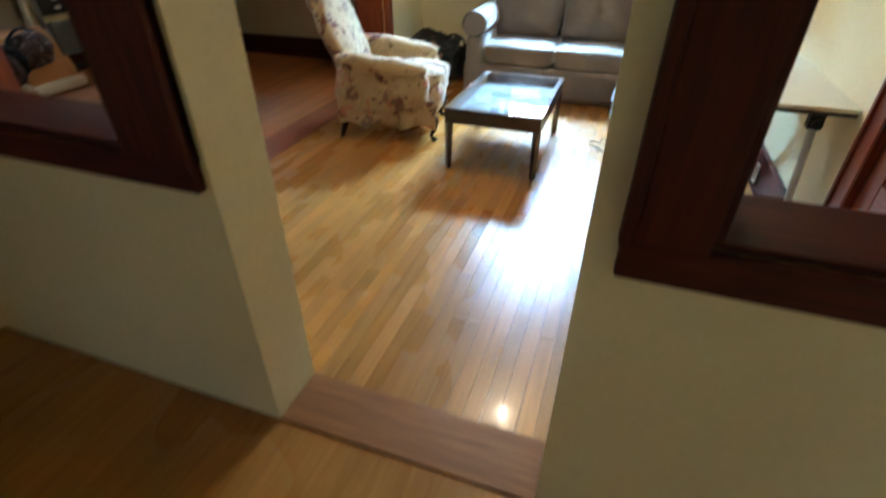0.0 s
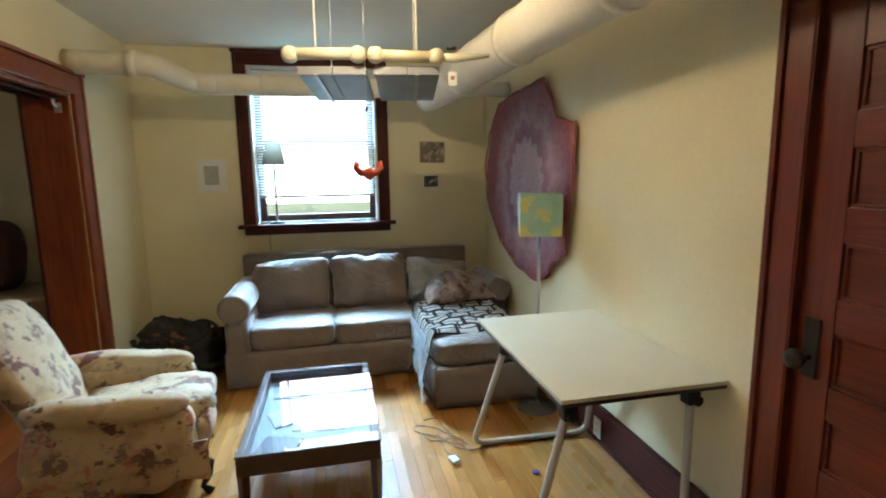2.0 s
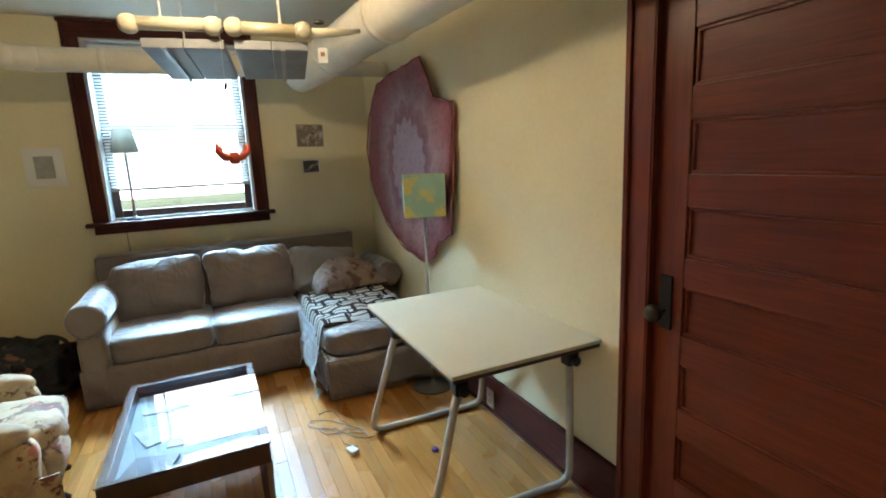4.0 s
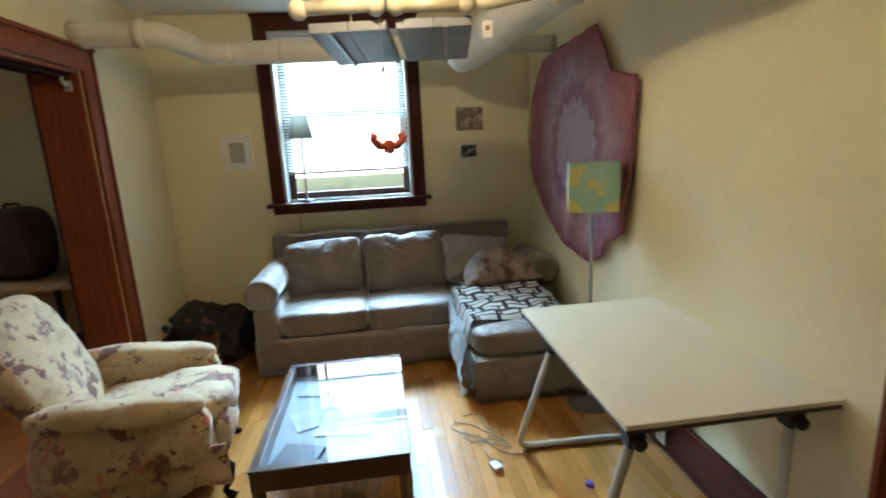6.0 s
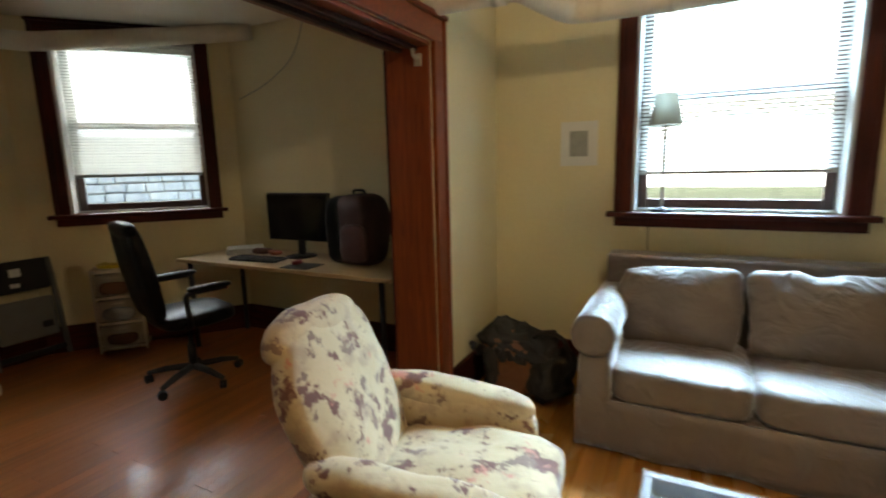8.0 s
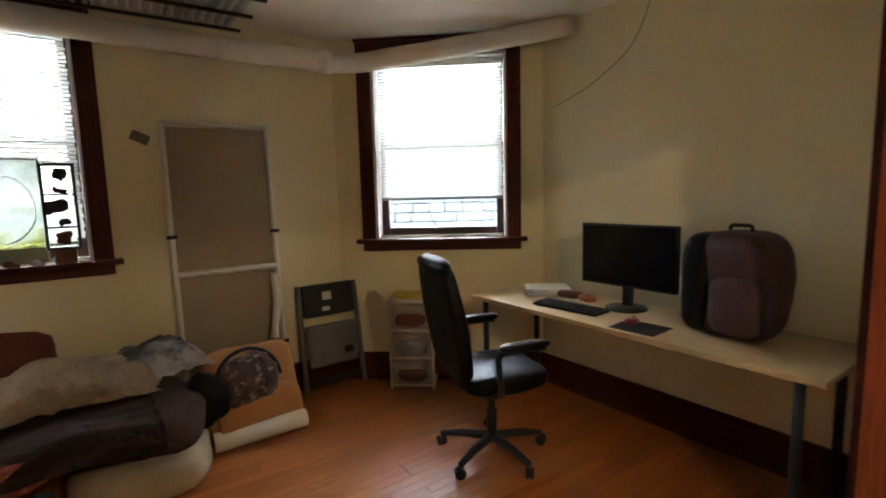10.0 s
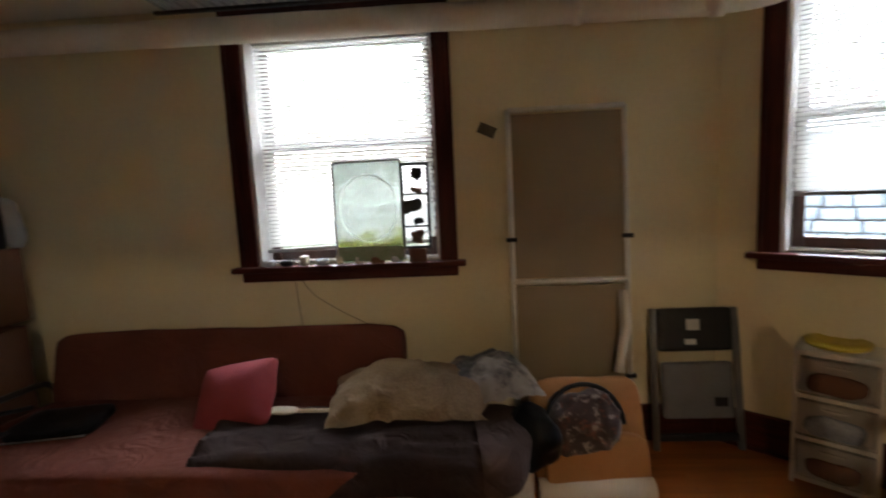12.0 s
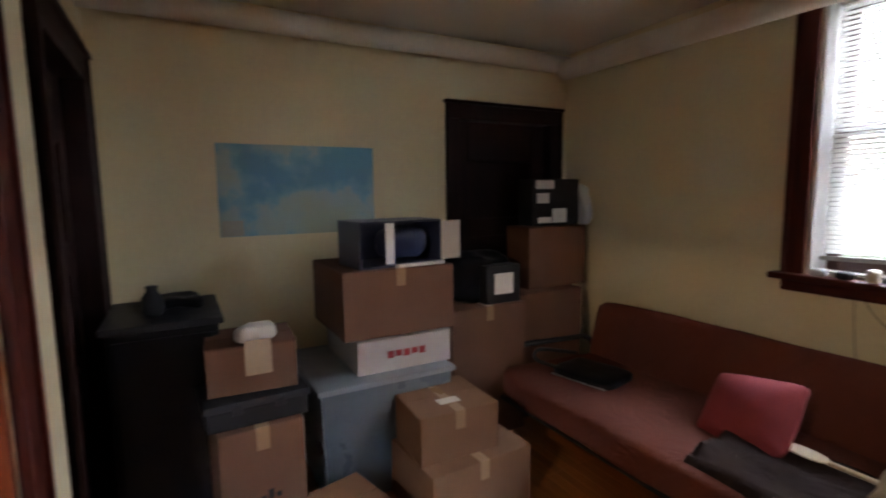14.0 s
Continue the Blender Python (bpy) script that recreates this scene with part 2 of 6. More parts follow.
wall_with_holes("wall_north", (-2.70, NORTH), (EAST + 0.2, NORTH), 0.3, CEILING, [(-1.41 + 2.70, -0.34 + 2.70, 1.11, 2.45)], WALL, "cream painted plaster wall with one window")
wall_with_holes("wall_east", (EAST, NORTH), (EAST, 0.0), 0.2, CEILING, [(NORTH - 4.12, NORTH - 3.30, 0, 2.0)], WALL, "cream painted plaster wall with a panelled door")
wall_with_holes("wall_divider", (FACE_L, NORTH), (FACE_L, 1.4), 0.26, CEILING, [(NORTH - 6.45, NORTH - 3.3, 0, 2.05), (NORTH - 2.72, NORTH - 1.94, 0, 2.05)], WALL, "thick cream plaster wall with a wide cased opening", side=-1)
wall_with_holes("wall_colonnade", (FACE_L, SOUTH_L), (EAST, SOUTH_L), 0.2, CEILING,
                [(-2.15 - FACE_L, -1.24 - FACE_L, 0.89, 2.0), (-1.03 - FACE_L, -0.21 - FACE_L, 0, 2.2), (-0.02 - FACE_L, 0.56 - FACE_L, 0.89, 2.0)], WALL, "cream plaster half wall with two wood-framed openings", side=-1)
wall_with_holes("wall_study_north", (CANT_B[0] - 0.1, NORTH_S), (FACE_S, NORTH_S), 0.3, CEILING, [], WALL, "cream painted plaster wall behind the desk")
cant_len = math.dist(CANT_A, CANT_B)
wall_with_holes("wall_study_canted", CANT_A, CANT_B, 0.3, CEILING, [(0.295, 1.29, 1.11, 2.45)], WALL, "cream painted canted wall with one window")
wall_with_holes("wall_study_west", (WEST, SOUTH_S - 0.2), (WEST, 6.15), 0.3, CEILING, [(3.39 - SOUTH_S + 0.2, 4.47 - SOUTH_S + 0.2, 1.11, 2.45)], WALL, "cream painted plaster wall with one window")
wall_with_holes("wall_study_south", (WEST - 0.2, SOUTH_S), (FACE_S + 0.26, SOUTH_S), 0.2, CEILING, [(-5.48 - WEST + 0.2, -4.66 - WEST + 0.2, 0, 2.04)], WALL, "cream painted plaster wall with a dark door", side=-1)
wall_with_holes("wall_hall_south", (FACE_L, 0.2), (EAST + 0.2, 0.2), 0.2, CEILING, [], WALL, "plain cream hall wall", side=-1)
structure("ceiling", box_bm((-6.2, 0.0, CEILING), (1.0, 7.9, CEILING + 0.1)), CEIL, "off-white painted plaster ceiling", "ceiling")
structure("floor", box_bm((-6.2, 0.0, -0.12), (1.0, 7.9, -0.02)), DARKWOOD, "dark boards below the strip floor", "floor")
structure("ground", box_bm((-60, -60, -1.2), (60, 60, -1.0)), surface("lawn", (0.07, 0.12, 0.04), (0.05, 0.08, 0.03), 2, 0.9), "grass lawn outside the windows", "ground")


# ---- trim, windows, doors ----
def place(ob, m):
    ob.matrix_world = m
    return ob


def profile_board(lo, hi, bevel=0.006, groove=None):
    """A board with eased edges; groove: a bead proud of its face along one side."""
    bm = box_bm(lo, hi, bevel)
    if groove:
        add_box(bm, groove[0], groove[1], 0.004)
    return bm


def casing(name, m, w, h, z0, width, material_v, material_h, label, category="trim", thick=0.028, sides=(1, 1), head=True):
    """Flat casing boards round an opening w wide from z0 to h; m has x along the wall and y into it."""
    top = structure(name, bmesh.new(), material_v, label, category)
    top.matrix_world = m
    for on, x0, x1 in ((sides[0], -width, 0), (sides[1], w, w + width)):
        if on:
            outer = x0 if x0 < 0 else x1 - 0.022
            part("casing_board", profile_board((x0, -thick, z0), (x1, -0.001, h), 0.005, ((outer, -thick - 0.012, z0), (outer + 0.022, -0.002, h + width))), material_v, top)
    if head:
        bm = profile_board((-width + 0.023, -thick, h), (w + width - 0.023, -0.001, h + width), 0.005)
        add_box(bm, (-width - 0.012, -thick - 0.02, h + width), (w + width + 0.012, -0.001, h + width + 0.022), 0.005)
        part("head_casing", bm, material_h, top)
    return top


def line_matrix(a, b, side=1):
    a, b = Vector((*a, 0)), Vector((*b, 0))
    u = (b - a).normalized()
    n = Vector((-u.y, u.x, 0)) * side
    return Matrix(((u.x, n.x, 0, a.x), (u.y, n.y, 0, a.y), (0, 0, 1, 0), (0, 0, 0, 1)))


SASH = wood("sash_wood", (0.07, 0.026, 0.017), (0.04, 0.015, 0.011), 0.4, 2, 0.25)
LINER = surface("worn_white_jamb", (0.58, 0.57, 0.53), (0.44, 0.42, 0.40), 5, 0.6)
PANE = clear_glass("window_pane")
m_, n_, l_, p_ = node_mat("blind_slat")
p_.inputs["Base Color"].default_value = (0.84, 0.83, 0.78, 1)
p_.inputs["Roughness"].default_value = 0.45
tr_ = n_.new("ShaderNodeBsdfTranslucent")
tr_.inputs[0].default_value = (0.86, 0.88, 0.86, 1)
mx_ = n_.new("ShaderNodeMixShader")
mx_.inputs[0].default_value = 0.45
l_.new(p_.outputs[0], mx_.inputs[1])
l_.new(tr_.outputs[0], mx_.inputs[2])
l_.new(mx_.outputs[0], n_["Material Output"].inputs[0])
SLAT = m_
RAIL = plain("blind_rail", (0.34, 0.33, 0.30), 0.5)
CORD = plain("cord", (0.75, 0.73, 0.66), 0.8)


def window(name, m, w, sill, head, label):
    """Cased double-hung window with a venetian blind; m: x along the wall, y outward, origin at the opening's edge."""
    top = casing(name, m, w, head, sill, 0.10, TRIM, TRIM_X, label, "window")
    part("window_sill", profile_board((-0.145, -0.075, sill - 0.032), (w + 0.145, 0.10, sill), 0.008), TRIM_X, top)
    part("apron", profile_board((-0.10, -0.026, sill - 0.092), (w + 0.10, -0.001, sill - 0.033), 0.006), TRIM_X, top)
    for x0, x1 in ((0.0, 0.018), (w - 0.018, w)):
        part("jamb_liner", box_bm((x0, 0.0, sill + 0.001), (x1, 0.29, head), 0.003), LINER, top)
    part("head_liner", box_bm((0.019, 0.0, head - 0.018), (w - 0.019, 0.29, head), 0.003), LINER, top)
    part("outer_sill", box_bm((0.019, 0.101, sill - 0.03), (w - 0.019, 0.31, sill + 0.012), 0.004), LINER, top)
    mid = sill + (head - sill) * 0.52
    for y, z0, z1 in ((0.15, sill + 0.014, mid + 0.02), (0.195, mid - 0.02, head - 0.02)):
        bm = bmesh.new()
        add_box(bm, (0.02, y, z0), (0.075, y + 0.038, z1), 0.004)
        add_box(bm, (w - 0.075, y, z0), (w - 0.02, y + 0.038, z1), 0.004)
        add_box(bm, (0.076, y, z0), (w - 0.076, y + 0.038, z0 + 0.055), 0.004)
        add_box(bm, (0.076, y, z1 - 0.04), (w - 0.076, y + 0.038, z1), 0.004)
        sash = part("sash", bm, SASH, top)
        glass = part("pane", box_bm((0.076, y + 0.016, z0 + 0.055), (w - 0.076, y + 0.020, z1 - 0.04)), PANE, sash)
        glass.visible_shadow = False
    return top


def blind(m, w, head, bottom, label, skew=0.0, tilt=50):
    top = thing("venetian_blind", label, "blind")
    top.matrix_world = m
    part("headrail", box_bm((0.03, 0.075, head - 0.065), (w - 0.03, 0.125, head - 0.025), 0.004), CORD, top)
    n = int((head - 0.07 - bottom) / 0.0235)
    bm = bmesh.new()
    add_box(bm, (0.03, -0.0125, -0.0006), (w - 0.03, 0.0125, 0.0006))
    first = part("slat", bm, SLAT, top)
    for k in range(n):
        z = bottom + 0.03 + 0.0235 * k
        lean = skew * max(0.0, 1 - k / 9)
        ob = first if k == 0 else new("slat", first.data)
        ob.parent = top
        ob.matrix_basis = pose(0.004 * math.sin(k * 2.3), 0.10, z, tilt + 3 * math.sin(k * 1.7), lean, 0)
    part("bottom_rail", box_bm((0.03, 0.088, bottom - 0.006), (w - 0.03, 0.112, bottom + 0.016), 0.004, pose(0, 0, skew * 0.006, 0, skew, 0)), RAIL, top)
    for x in (0.18, w - 0.18):
        part("ladder_cord", tube_bm([(x, 0.086, bottom), (x, 0.086, head - 0.04)], 0.0016, 5), CORD, top)
    return top


MN = Matrix.Translation((-1.41, NORTH, 0))
window("window_1", MN, 1.07, 1.11, 2.45, "dark wood cased double-hung window")
blind(MN, 1.07, 2.45, 1.34, "white venetian blind lowered over most of the window", tilt=42)
MC = line_matrix(CANT_A, CANT_B) @ Matrix.Translation((0.295, 0, 0))
window("window_2", MC, 0.995, 1.11, 2.45, "dark wood cased double-hung window in the canted wall")
blind(MC, 0.995, 2.45, 1.40, "white venetian blind raised a little off the sill", tilt=60)
MW = line_matrix((WEST, SOUTH_S), (WEST, 6.0)) @ Matrix.Translation((3.39 - SOUTH_S, 0, 0))
window("window_3", MW, 1.08, 1.11, 2.45, "dark wood cased double-hung window above the futon")
blind(MW, 1.08, 2.45, 1.19, "white venetian blind hanging crooked down to the sill", skew=-1.6, tilt=52)

# bright overcast distance beyond the windows
SKYGLOW = glow("overcast_distance", (0.95, 0.99, 1.0), 9.0)
structure("backdrop", box_bm((-55, 55, -1), (30, 55.1, 30)), SKYGLOW, "bright overcast distance", "backdrop")
structure("backdrop", box_bm((-55.1, -30, -1), (-55, 55.1, 30)), SKYGLOW, "bright overcast distance", "backdrop")

# a rough stone garden wall seen under the blind of the canted window
STONE = surface("grey_stone", (0.58, 0.62, 0.66), (0.36, 0.40, 0.46), 9, 0.85, 0, 0.6, 40)
garden = structure("garden_wall", box_bm((0, 0.04, -1.0), (6, 0.4, 2.1)), plain("mortar", (0.30, 0.30, 0.30), 0.9), "grey rough stone garden wall outside", "wall")
garden.matrix_world = line_matrix(CANT_A, CANT_B) @ Matrix.Translation((-2.4, 3.2, 0))
rnd = random.Random(5)
for row in range(14):
    x = 0.9 - 0.1 * (row % 2)
    z = 0.25 + row * 0.13
    while x < 5.2:
        wd = rnd.uniform(0.16, 0.42)
        part("stone", box_bm((x + 0.008, rnd.uniform(-0.04, 0.0), z + rnd.uniform(0.004, 0.014)), (x + wd - 0.008, 0.06, z + rnd.uniform(0.115, 0.126)), 0.02), STONE, garden)
        x += wd

# wide cased opening between the rooms
mo = line_matrix((FACE_L, 6.45), (FACE_L, 3.3), side=-1)
op = casing("opening_casing", mo, 3.15, 2.05, 0.0, 0.115, REDWOOD, REDWOOD_H, "orange-red varnished wood casing of the wide opening")
for x0, x1 in ((0.0, 0.022), (3.128, 3.15)):
    part("jamb_board", box_bm((x0, 0.001, 0), (x1, 0.259, 2.028), 0.004), REDWOOD, op)
part("head_board", box_bm((0.0, 0.001, 2.028), (3.15, 0.259, 2.05), 0.004), REDWOOD_H, op)
for y0 in (0.06, 0.15):
    part("track", box_bm((0.023, y0, 2.006), (3.127, y0 + 0.03, 2.027), 0.003), DARKWOOD, op)
casing("opening_casing", line_matrix((FACE_S, 3.3), (FACE_S, 6.45), side=-1), 3.15, 2.05, 0.0, 0.115, TRIM, TRIM_H, "dark stained casing of the wide opening, study side")
hook = thing("bracket", "small pale metal curtain bracket in the opening's corner", "bracket", (FACE_L - 0.06, 6.425, 1.96))
part("plate", box_bm((-0.02, -0.006, -0.03), (0.02, 0.002, 0.03), 0.003), plain("pale_metal", (0.62, 0.60, 0.56), 0.35, 0.7), hook)
part("arm", tube_bm(rounded([(0, -0.004, 0.01), (0, -0.05, 0.01), (0, -0.05, 0.045)], 0.02), 0.009, 8), bpy.data.materials["pale_metal"], hook)

# half-wall frames either side of the way in
for x0, x1 in ((-2.15, -1.24), (-0.02, 0.56)):
    for y, s in ((SOUTH_L, 1), (SOUTH_L - 0.2, -1)):
        mm = Matrix.Translation((x0, y, 0)) if s < 0 else line_matrix((x1, y), (x0, y))
        f = casing("half_wall_casing", mm, x1 - x0, 2.0, 0.89, (0.20 if x0 < -1 else 0.14) if s < 0 else 0.1, TRIM, TRIM_X, "dark red stained wood frame of the half-wall opening", sides=(1, 1) if x0 < -1 else ((1, 0) if s < 0 else (0, 1)))
        part("lower_rail", profile_board(((-0.195 if x0 < -1 else -0.135) if s < 0 else -0.1, -0.03, 0.82), (x1 - x0 + ((0.195 if s < 0 else 0.1) if x0 < -1 else 0.12), -0.001, 0.893), 0.006), TRIM_X, f)
    li = structure("half_wall_liner", box_bm((x0, SOUTH_L - 0.2, 0.891), (x1, SOUTH_L, 0.905), 0.004), TRIM_X, "dark wood ledge inside the half-wall opening", "trim")
    for xa in (x0, x1 - 0.02):
        part("side_liner", box_bm((xa, SOUTH_L - 0.199, 0.906), (xa + 0.02, SOUTH_L - 0.001, 1.999), 0.003), TRIM, li)


def panel_door(name, m, w, h, zs, ph, material, material_h, label, reach=0.075):
    """A door leaf with raised-edge horizontal panels; m: x along the leaf, y into the wall."""
    top = structure(name, box_bm((0.01, 0.037, 0.012), (w - 0.01, 0.050, h - 0.004)), material_h, label, "door")
    top.matrix_world = m
    for x0, x1 in ((-0.0005, 0.0055), (w - 0.0055, w + 0.0005)):
        part("jamb", box_bm((x0, -reach, 0.0), (x1, 0.07, h - 0.001)), material, top)
    part("head_jamb", box_bm((0.006, -reach, h - 0.0035), (w - 0.006, 0.07, h + 0.001)), material_h, top)
    for x0, x1 in ((0.006, 0.12), (w - 0.12, w - 0.006)):
        part("stile", box_bm((x0, 0.016, 0.01), (x1, 0.058, h - 0.004), 0.004), material, top)
    edges = [0.01] + [v for z in zs for v in (z - ph / 2, z + ph / 2)] + [h - 0.004]
    for z0, z1 in zip(edges[::2], edges[1::2]):
        part("rail", box_bm((0.121, 0.016, z0), (w - 0.121, 0.058, z1), 0.004), material_h, top)
    for z in zs:
        panel = part("panel", box_bm((0.1215, 0.033, z - ph / 2 + 0.0005), (w - 0.1215, 0.0365, z + ph / 2 - 0.0005)), material_h, top)
        for x0, x1, z0, z1 in ((0.1215, w - 0.1215, z - ph / 2, z - ph / 2 + 0.010), (0.1215, w - 0.1215, z + ph / 2 - 0.010, z + ph / 2), (0.1215, 0.1315, z - ph / 2 + 0.0102, z + ph / 2 - 0.0102), (w - 0.1315, w - 0.1215, z - ph / 2 + 0.0102, z + ph / 2 - 0.0102)):
            part("moulding", box_bm((x0, 0.024, z0), (x1, 0.0328, z1), 0.003), material_h, panel)
    return top


DOORW = wood("red_door_wood", (0.165, 0.027, 0.008), (0.105, 0.017, 0.006), 0.36, 2, 0.0, spec=0.35)
DOORW_H = wood("red_door_wood_level", (0.165, 0.027, 0.008), (0.105, 0.017, 0.006), 0.36, 0, 0.0, spec=0.35)
BLACKMETAL = surface("old_black_metal", (0.03, 0.027, 0.025), (0.05, 0.04, 0.035), 20, 0.4, 0.8)
md = line_matrix((EAST, 4.12), (EAST, 3.30))
casing("door_casing", md, 0.82, 2.0, 0.0, 0.11, DOORW, DOORW_H, "red-brown varnished wood door casing")
door = panel_door("door_1", md @ Matrix.Translation((0, -0.012, 0)), 0.82, 2.0, [0.405 + 0.2695 * k for k in range(6)], 0.165, DOORW, DOORW_H, "closed red-brown panelled wood door", 0.012)
part("escutcheon", box_bm((0.035, 0.006, 0.87), (0.085, 0.016, 1.06), 0.004), BLACKMETAL, door, "black metal lock plate")
part("knob", lathe_bm([(0.008, 0), (0.010, 0.03), (0.026, 0.038), (0.032, 0.055), (0.026, 0.07), (0.008, 0.075)], 20, pose(0.06, 0.006, 0.935, 90, 0, 0)), BLACKMETAL, door, "black metal door knob", True)
ds = line_matrix((-4.66, SOUTH_S), (-5.48, SOUTH_S))
casing("door_casing", ds, 0.82, 2.04, 0.0, 0.10, DARKWOOD, DARKWOOD, "near-black wood door casing")
panel_door("door_2", ds @ Matrix.Translation((0, 0.05, 0)), 0.82, 2.04, [0.45, 1.0, 1.55], 0.42, DARKWOOD, DARKWOOD, "closed near-black wood door behind the boxes")
de = line_matrix((FACE_S, 1.94), (FACE_S, 2.72), side=-1)
casing("door_casing", de, 0.78, 2.05, 0.0, 0.11, DARKWOOD, DARKWOOD, "near-black wood door casing")
panel_door("door_3", de @ Matrix.Translation((0, 0.05, 0)), 0.78, 2.05, [0.45, 1.0, 1.55], 0.42, DARKWOOD, DARKWOOD, "closed near-black wood door")


def baseboard(a, b, side=1, material=TRIM_X):
    m = line_matrix(a, b, side)
    n = math.dist(a, b)
    bm = box_bm((0, -0.02, 0.0), (n, -0.001, 0.19), 0.004)
    add_box(bm, (0, -0.028, 0.19), (n, -0.001, 0.215), 0.006)
    add_box(bm, (0, -0.034, 0.0), (n, -0.0205, 0.018), 0.005)
    ob = structure("baseboard", bm, material, "dark stained tall wood baseboard", "baseboard")
    ob.matrix_world = m
    return ob


for a, b, s in (((FACE_L, NORTH), (EAST, NORTH), 1), ((EAST, NORTH - 0.035), (EAST, 4.24), 1), ((EAST, 3.18), (EAST, SOUTH_L), 1), ((FACE_L, 6.58), (FACE_L, NORTH - 0.035), 1),
                ((CANT_B[0], NORTH_S), (FACE_S, NORTH_S), 1), (CANT_A, CANT_B, 1), ((WEST, SOUTH_S), (WEST, CANT_A[1]), 1), ((-4.55, SOUTH_S), (FACE_S, SOUTH_S), -1), ((FACE_S, 6.58), (FACE_S, NORTH_S), -1)):
    baseboard(a, b, s)

# ---- living room things ----
def spotted(name, base, spots, size=7.0, rough=0.85, coords="Object"):
    """Fabric with scattered clusters of flowers: base colour, then colours laid on by noise."""
    m, n, l, p = node_mat(name)
    tc = n.new("ShaderNodeTexCoord")
    last = None
    fine = n.new("ShaderNodeTexNoise")
    fine.inputs["Scale"].default_value, fine.inputs["Detail"].default_value = size * 5, 4
    l.new(tc.outputs[coords], fine.inputs["Vector"])
    for k, (color, lo, hi) in enumerate(spots):
        off = n.new("ShaderNodeMapping")
        off.inputs["Location"].default_value = (k * 3.7, k * 1.9, k * 5.3)
        l.new(tc.outputs[coords], off.inputs[0])
        nz = n.new("ShaderNodeTexNoise")
        nz.inputs["Scale"].default_value, nz.inputs["Detail"].default_value, nz.inputs["Roughness"].default_value = size, 6, 0.68
        l.new(off.outputs[0], nz.inputs["Vector"])
        mr = n.new("ShaderNodeMapRange")
        mr.inputs[1].default_value, mr.inputs[2].default_value = lo, hi
        l.new(nz.outputs[0], mr.inputs[0])
        mix = n.new("ShaderNodeMix")
        mix.data_type = "RGBA"
        mix.inputs[7].default_value = (*color, 1)
        if last is None:
            mix.inputs[6].default_value = (*base, 1)
        else:
            l.new(last, mix.inputs[6])
        l.new(mr.outputs[0], mix.inputs[0])
        last = mix.outputs[2]
    l.new(last, p.inputs["Base Color"])
    p.inputs["Roughness"].default_value = rough
    p.inputs["Sheen Weight"].default_value = 0.2
    bp = n.new("ShaderNodeBump")
    bp.inputs["Strength"].default_value, bp.inputs["Distance"].default_value = 0.35, 0.003
    l.new(fine.outputs[0], bp.inputs["Height"])
    fold = n.new("ShaderNodeTexNoise")
    fold.inputs["Scale"].default_value, fold.inputs["Detail"].default_value, fold.inputs["Distortion"].default_value = 4.5, 2, 1.0
    l.new(tc.outputs[coords], fold.inputs["Vector"])
    b2 = n.new("ShaderNodeBump")
    b2.inputs["Strength"].default_value, b2.inputs["Distance"].default_value = 0.3, 0.03
    l.new(fold.outputs[0], b2.inputs["Height"])
    l.new(b2.outputs[0], bp.inputs["Normal"])
    l.new(bp.outputs[0], p.inputs["Normal"])
    return m


SOFA = surface("taupe_sofa_cloth", (0.172, 0.124, 0.094), (0.138, 0.100, 0.076), 5, 0.55, 0, 0.5, 220, sheen=0.8, wrinkle=0.5, spec=0.65)
SOFAGREY = surface("grey_cushion_cloth", (0.27, 0.25, 0.235), (0.21, 0.195, 0.18), 5, 0.9, 0, 0.5, 220, sheen=0.15, wrinkle=0.6)


def drape_bm(lo, hi, amp, waves, m=None, hem=0.0):
    """An upright skirt of cloth along x with soft folds, thick 12 mm."""
    bm = bmesh.new()
    n = 60
    cols = []
    for i in range(n + 1):
        t = i / n
        x = lo[0] + (hi[0] - lo[0]) * t
        col = []
        for j in range(6):
            s = j / 5
            y = lo[1] + amp * (1 - s) * (math.sin(waves * t * 6.28) + 0.6 * math.sin(waves * 2.3 * t * 6.28 + 1)) * 0.5
            z = lo[2] + hem * math.sin(t * 17) * (1 - s) + (hi[2] - lo[2]) * s
            v = Vector((x, y, z))
            col.append((bm.verts.new(m @ v if m else v), bm.verts.new(m @ (v + Vector((0, 0.014, 0))) if m else v + Vector((0, 0.014, 0)))))
        cols.append(col)
    for a, b in zip(cols, cols[1:]):
        for j in range(5):
            for k in (0, 1):
                bm.faces.new((a[j][k], b[j][k], b[j + 1][k], a[j + 1][k]))
        bm.faces.new((a[0][0], b[0][0], b[0][1], a[0][1]))
        bm.faces.new((a[5][0], b[5][0], b[5][1], a[5][1]))
    for f in bm.faces:
        f.smooth = True
    return bm


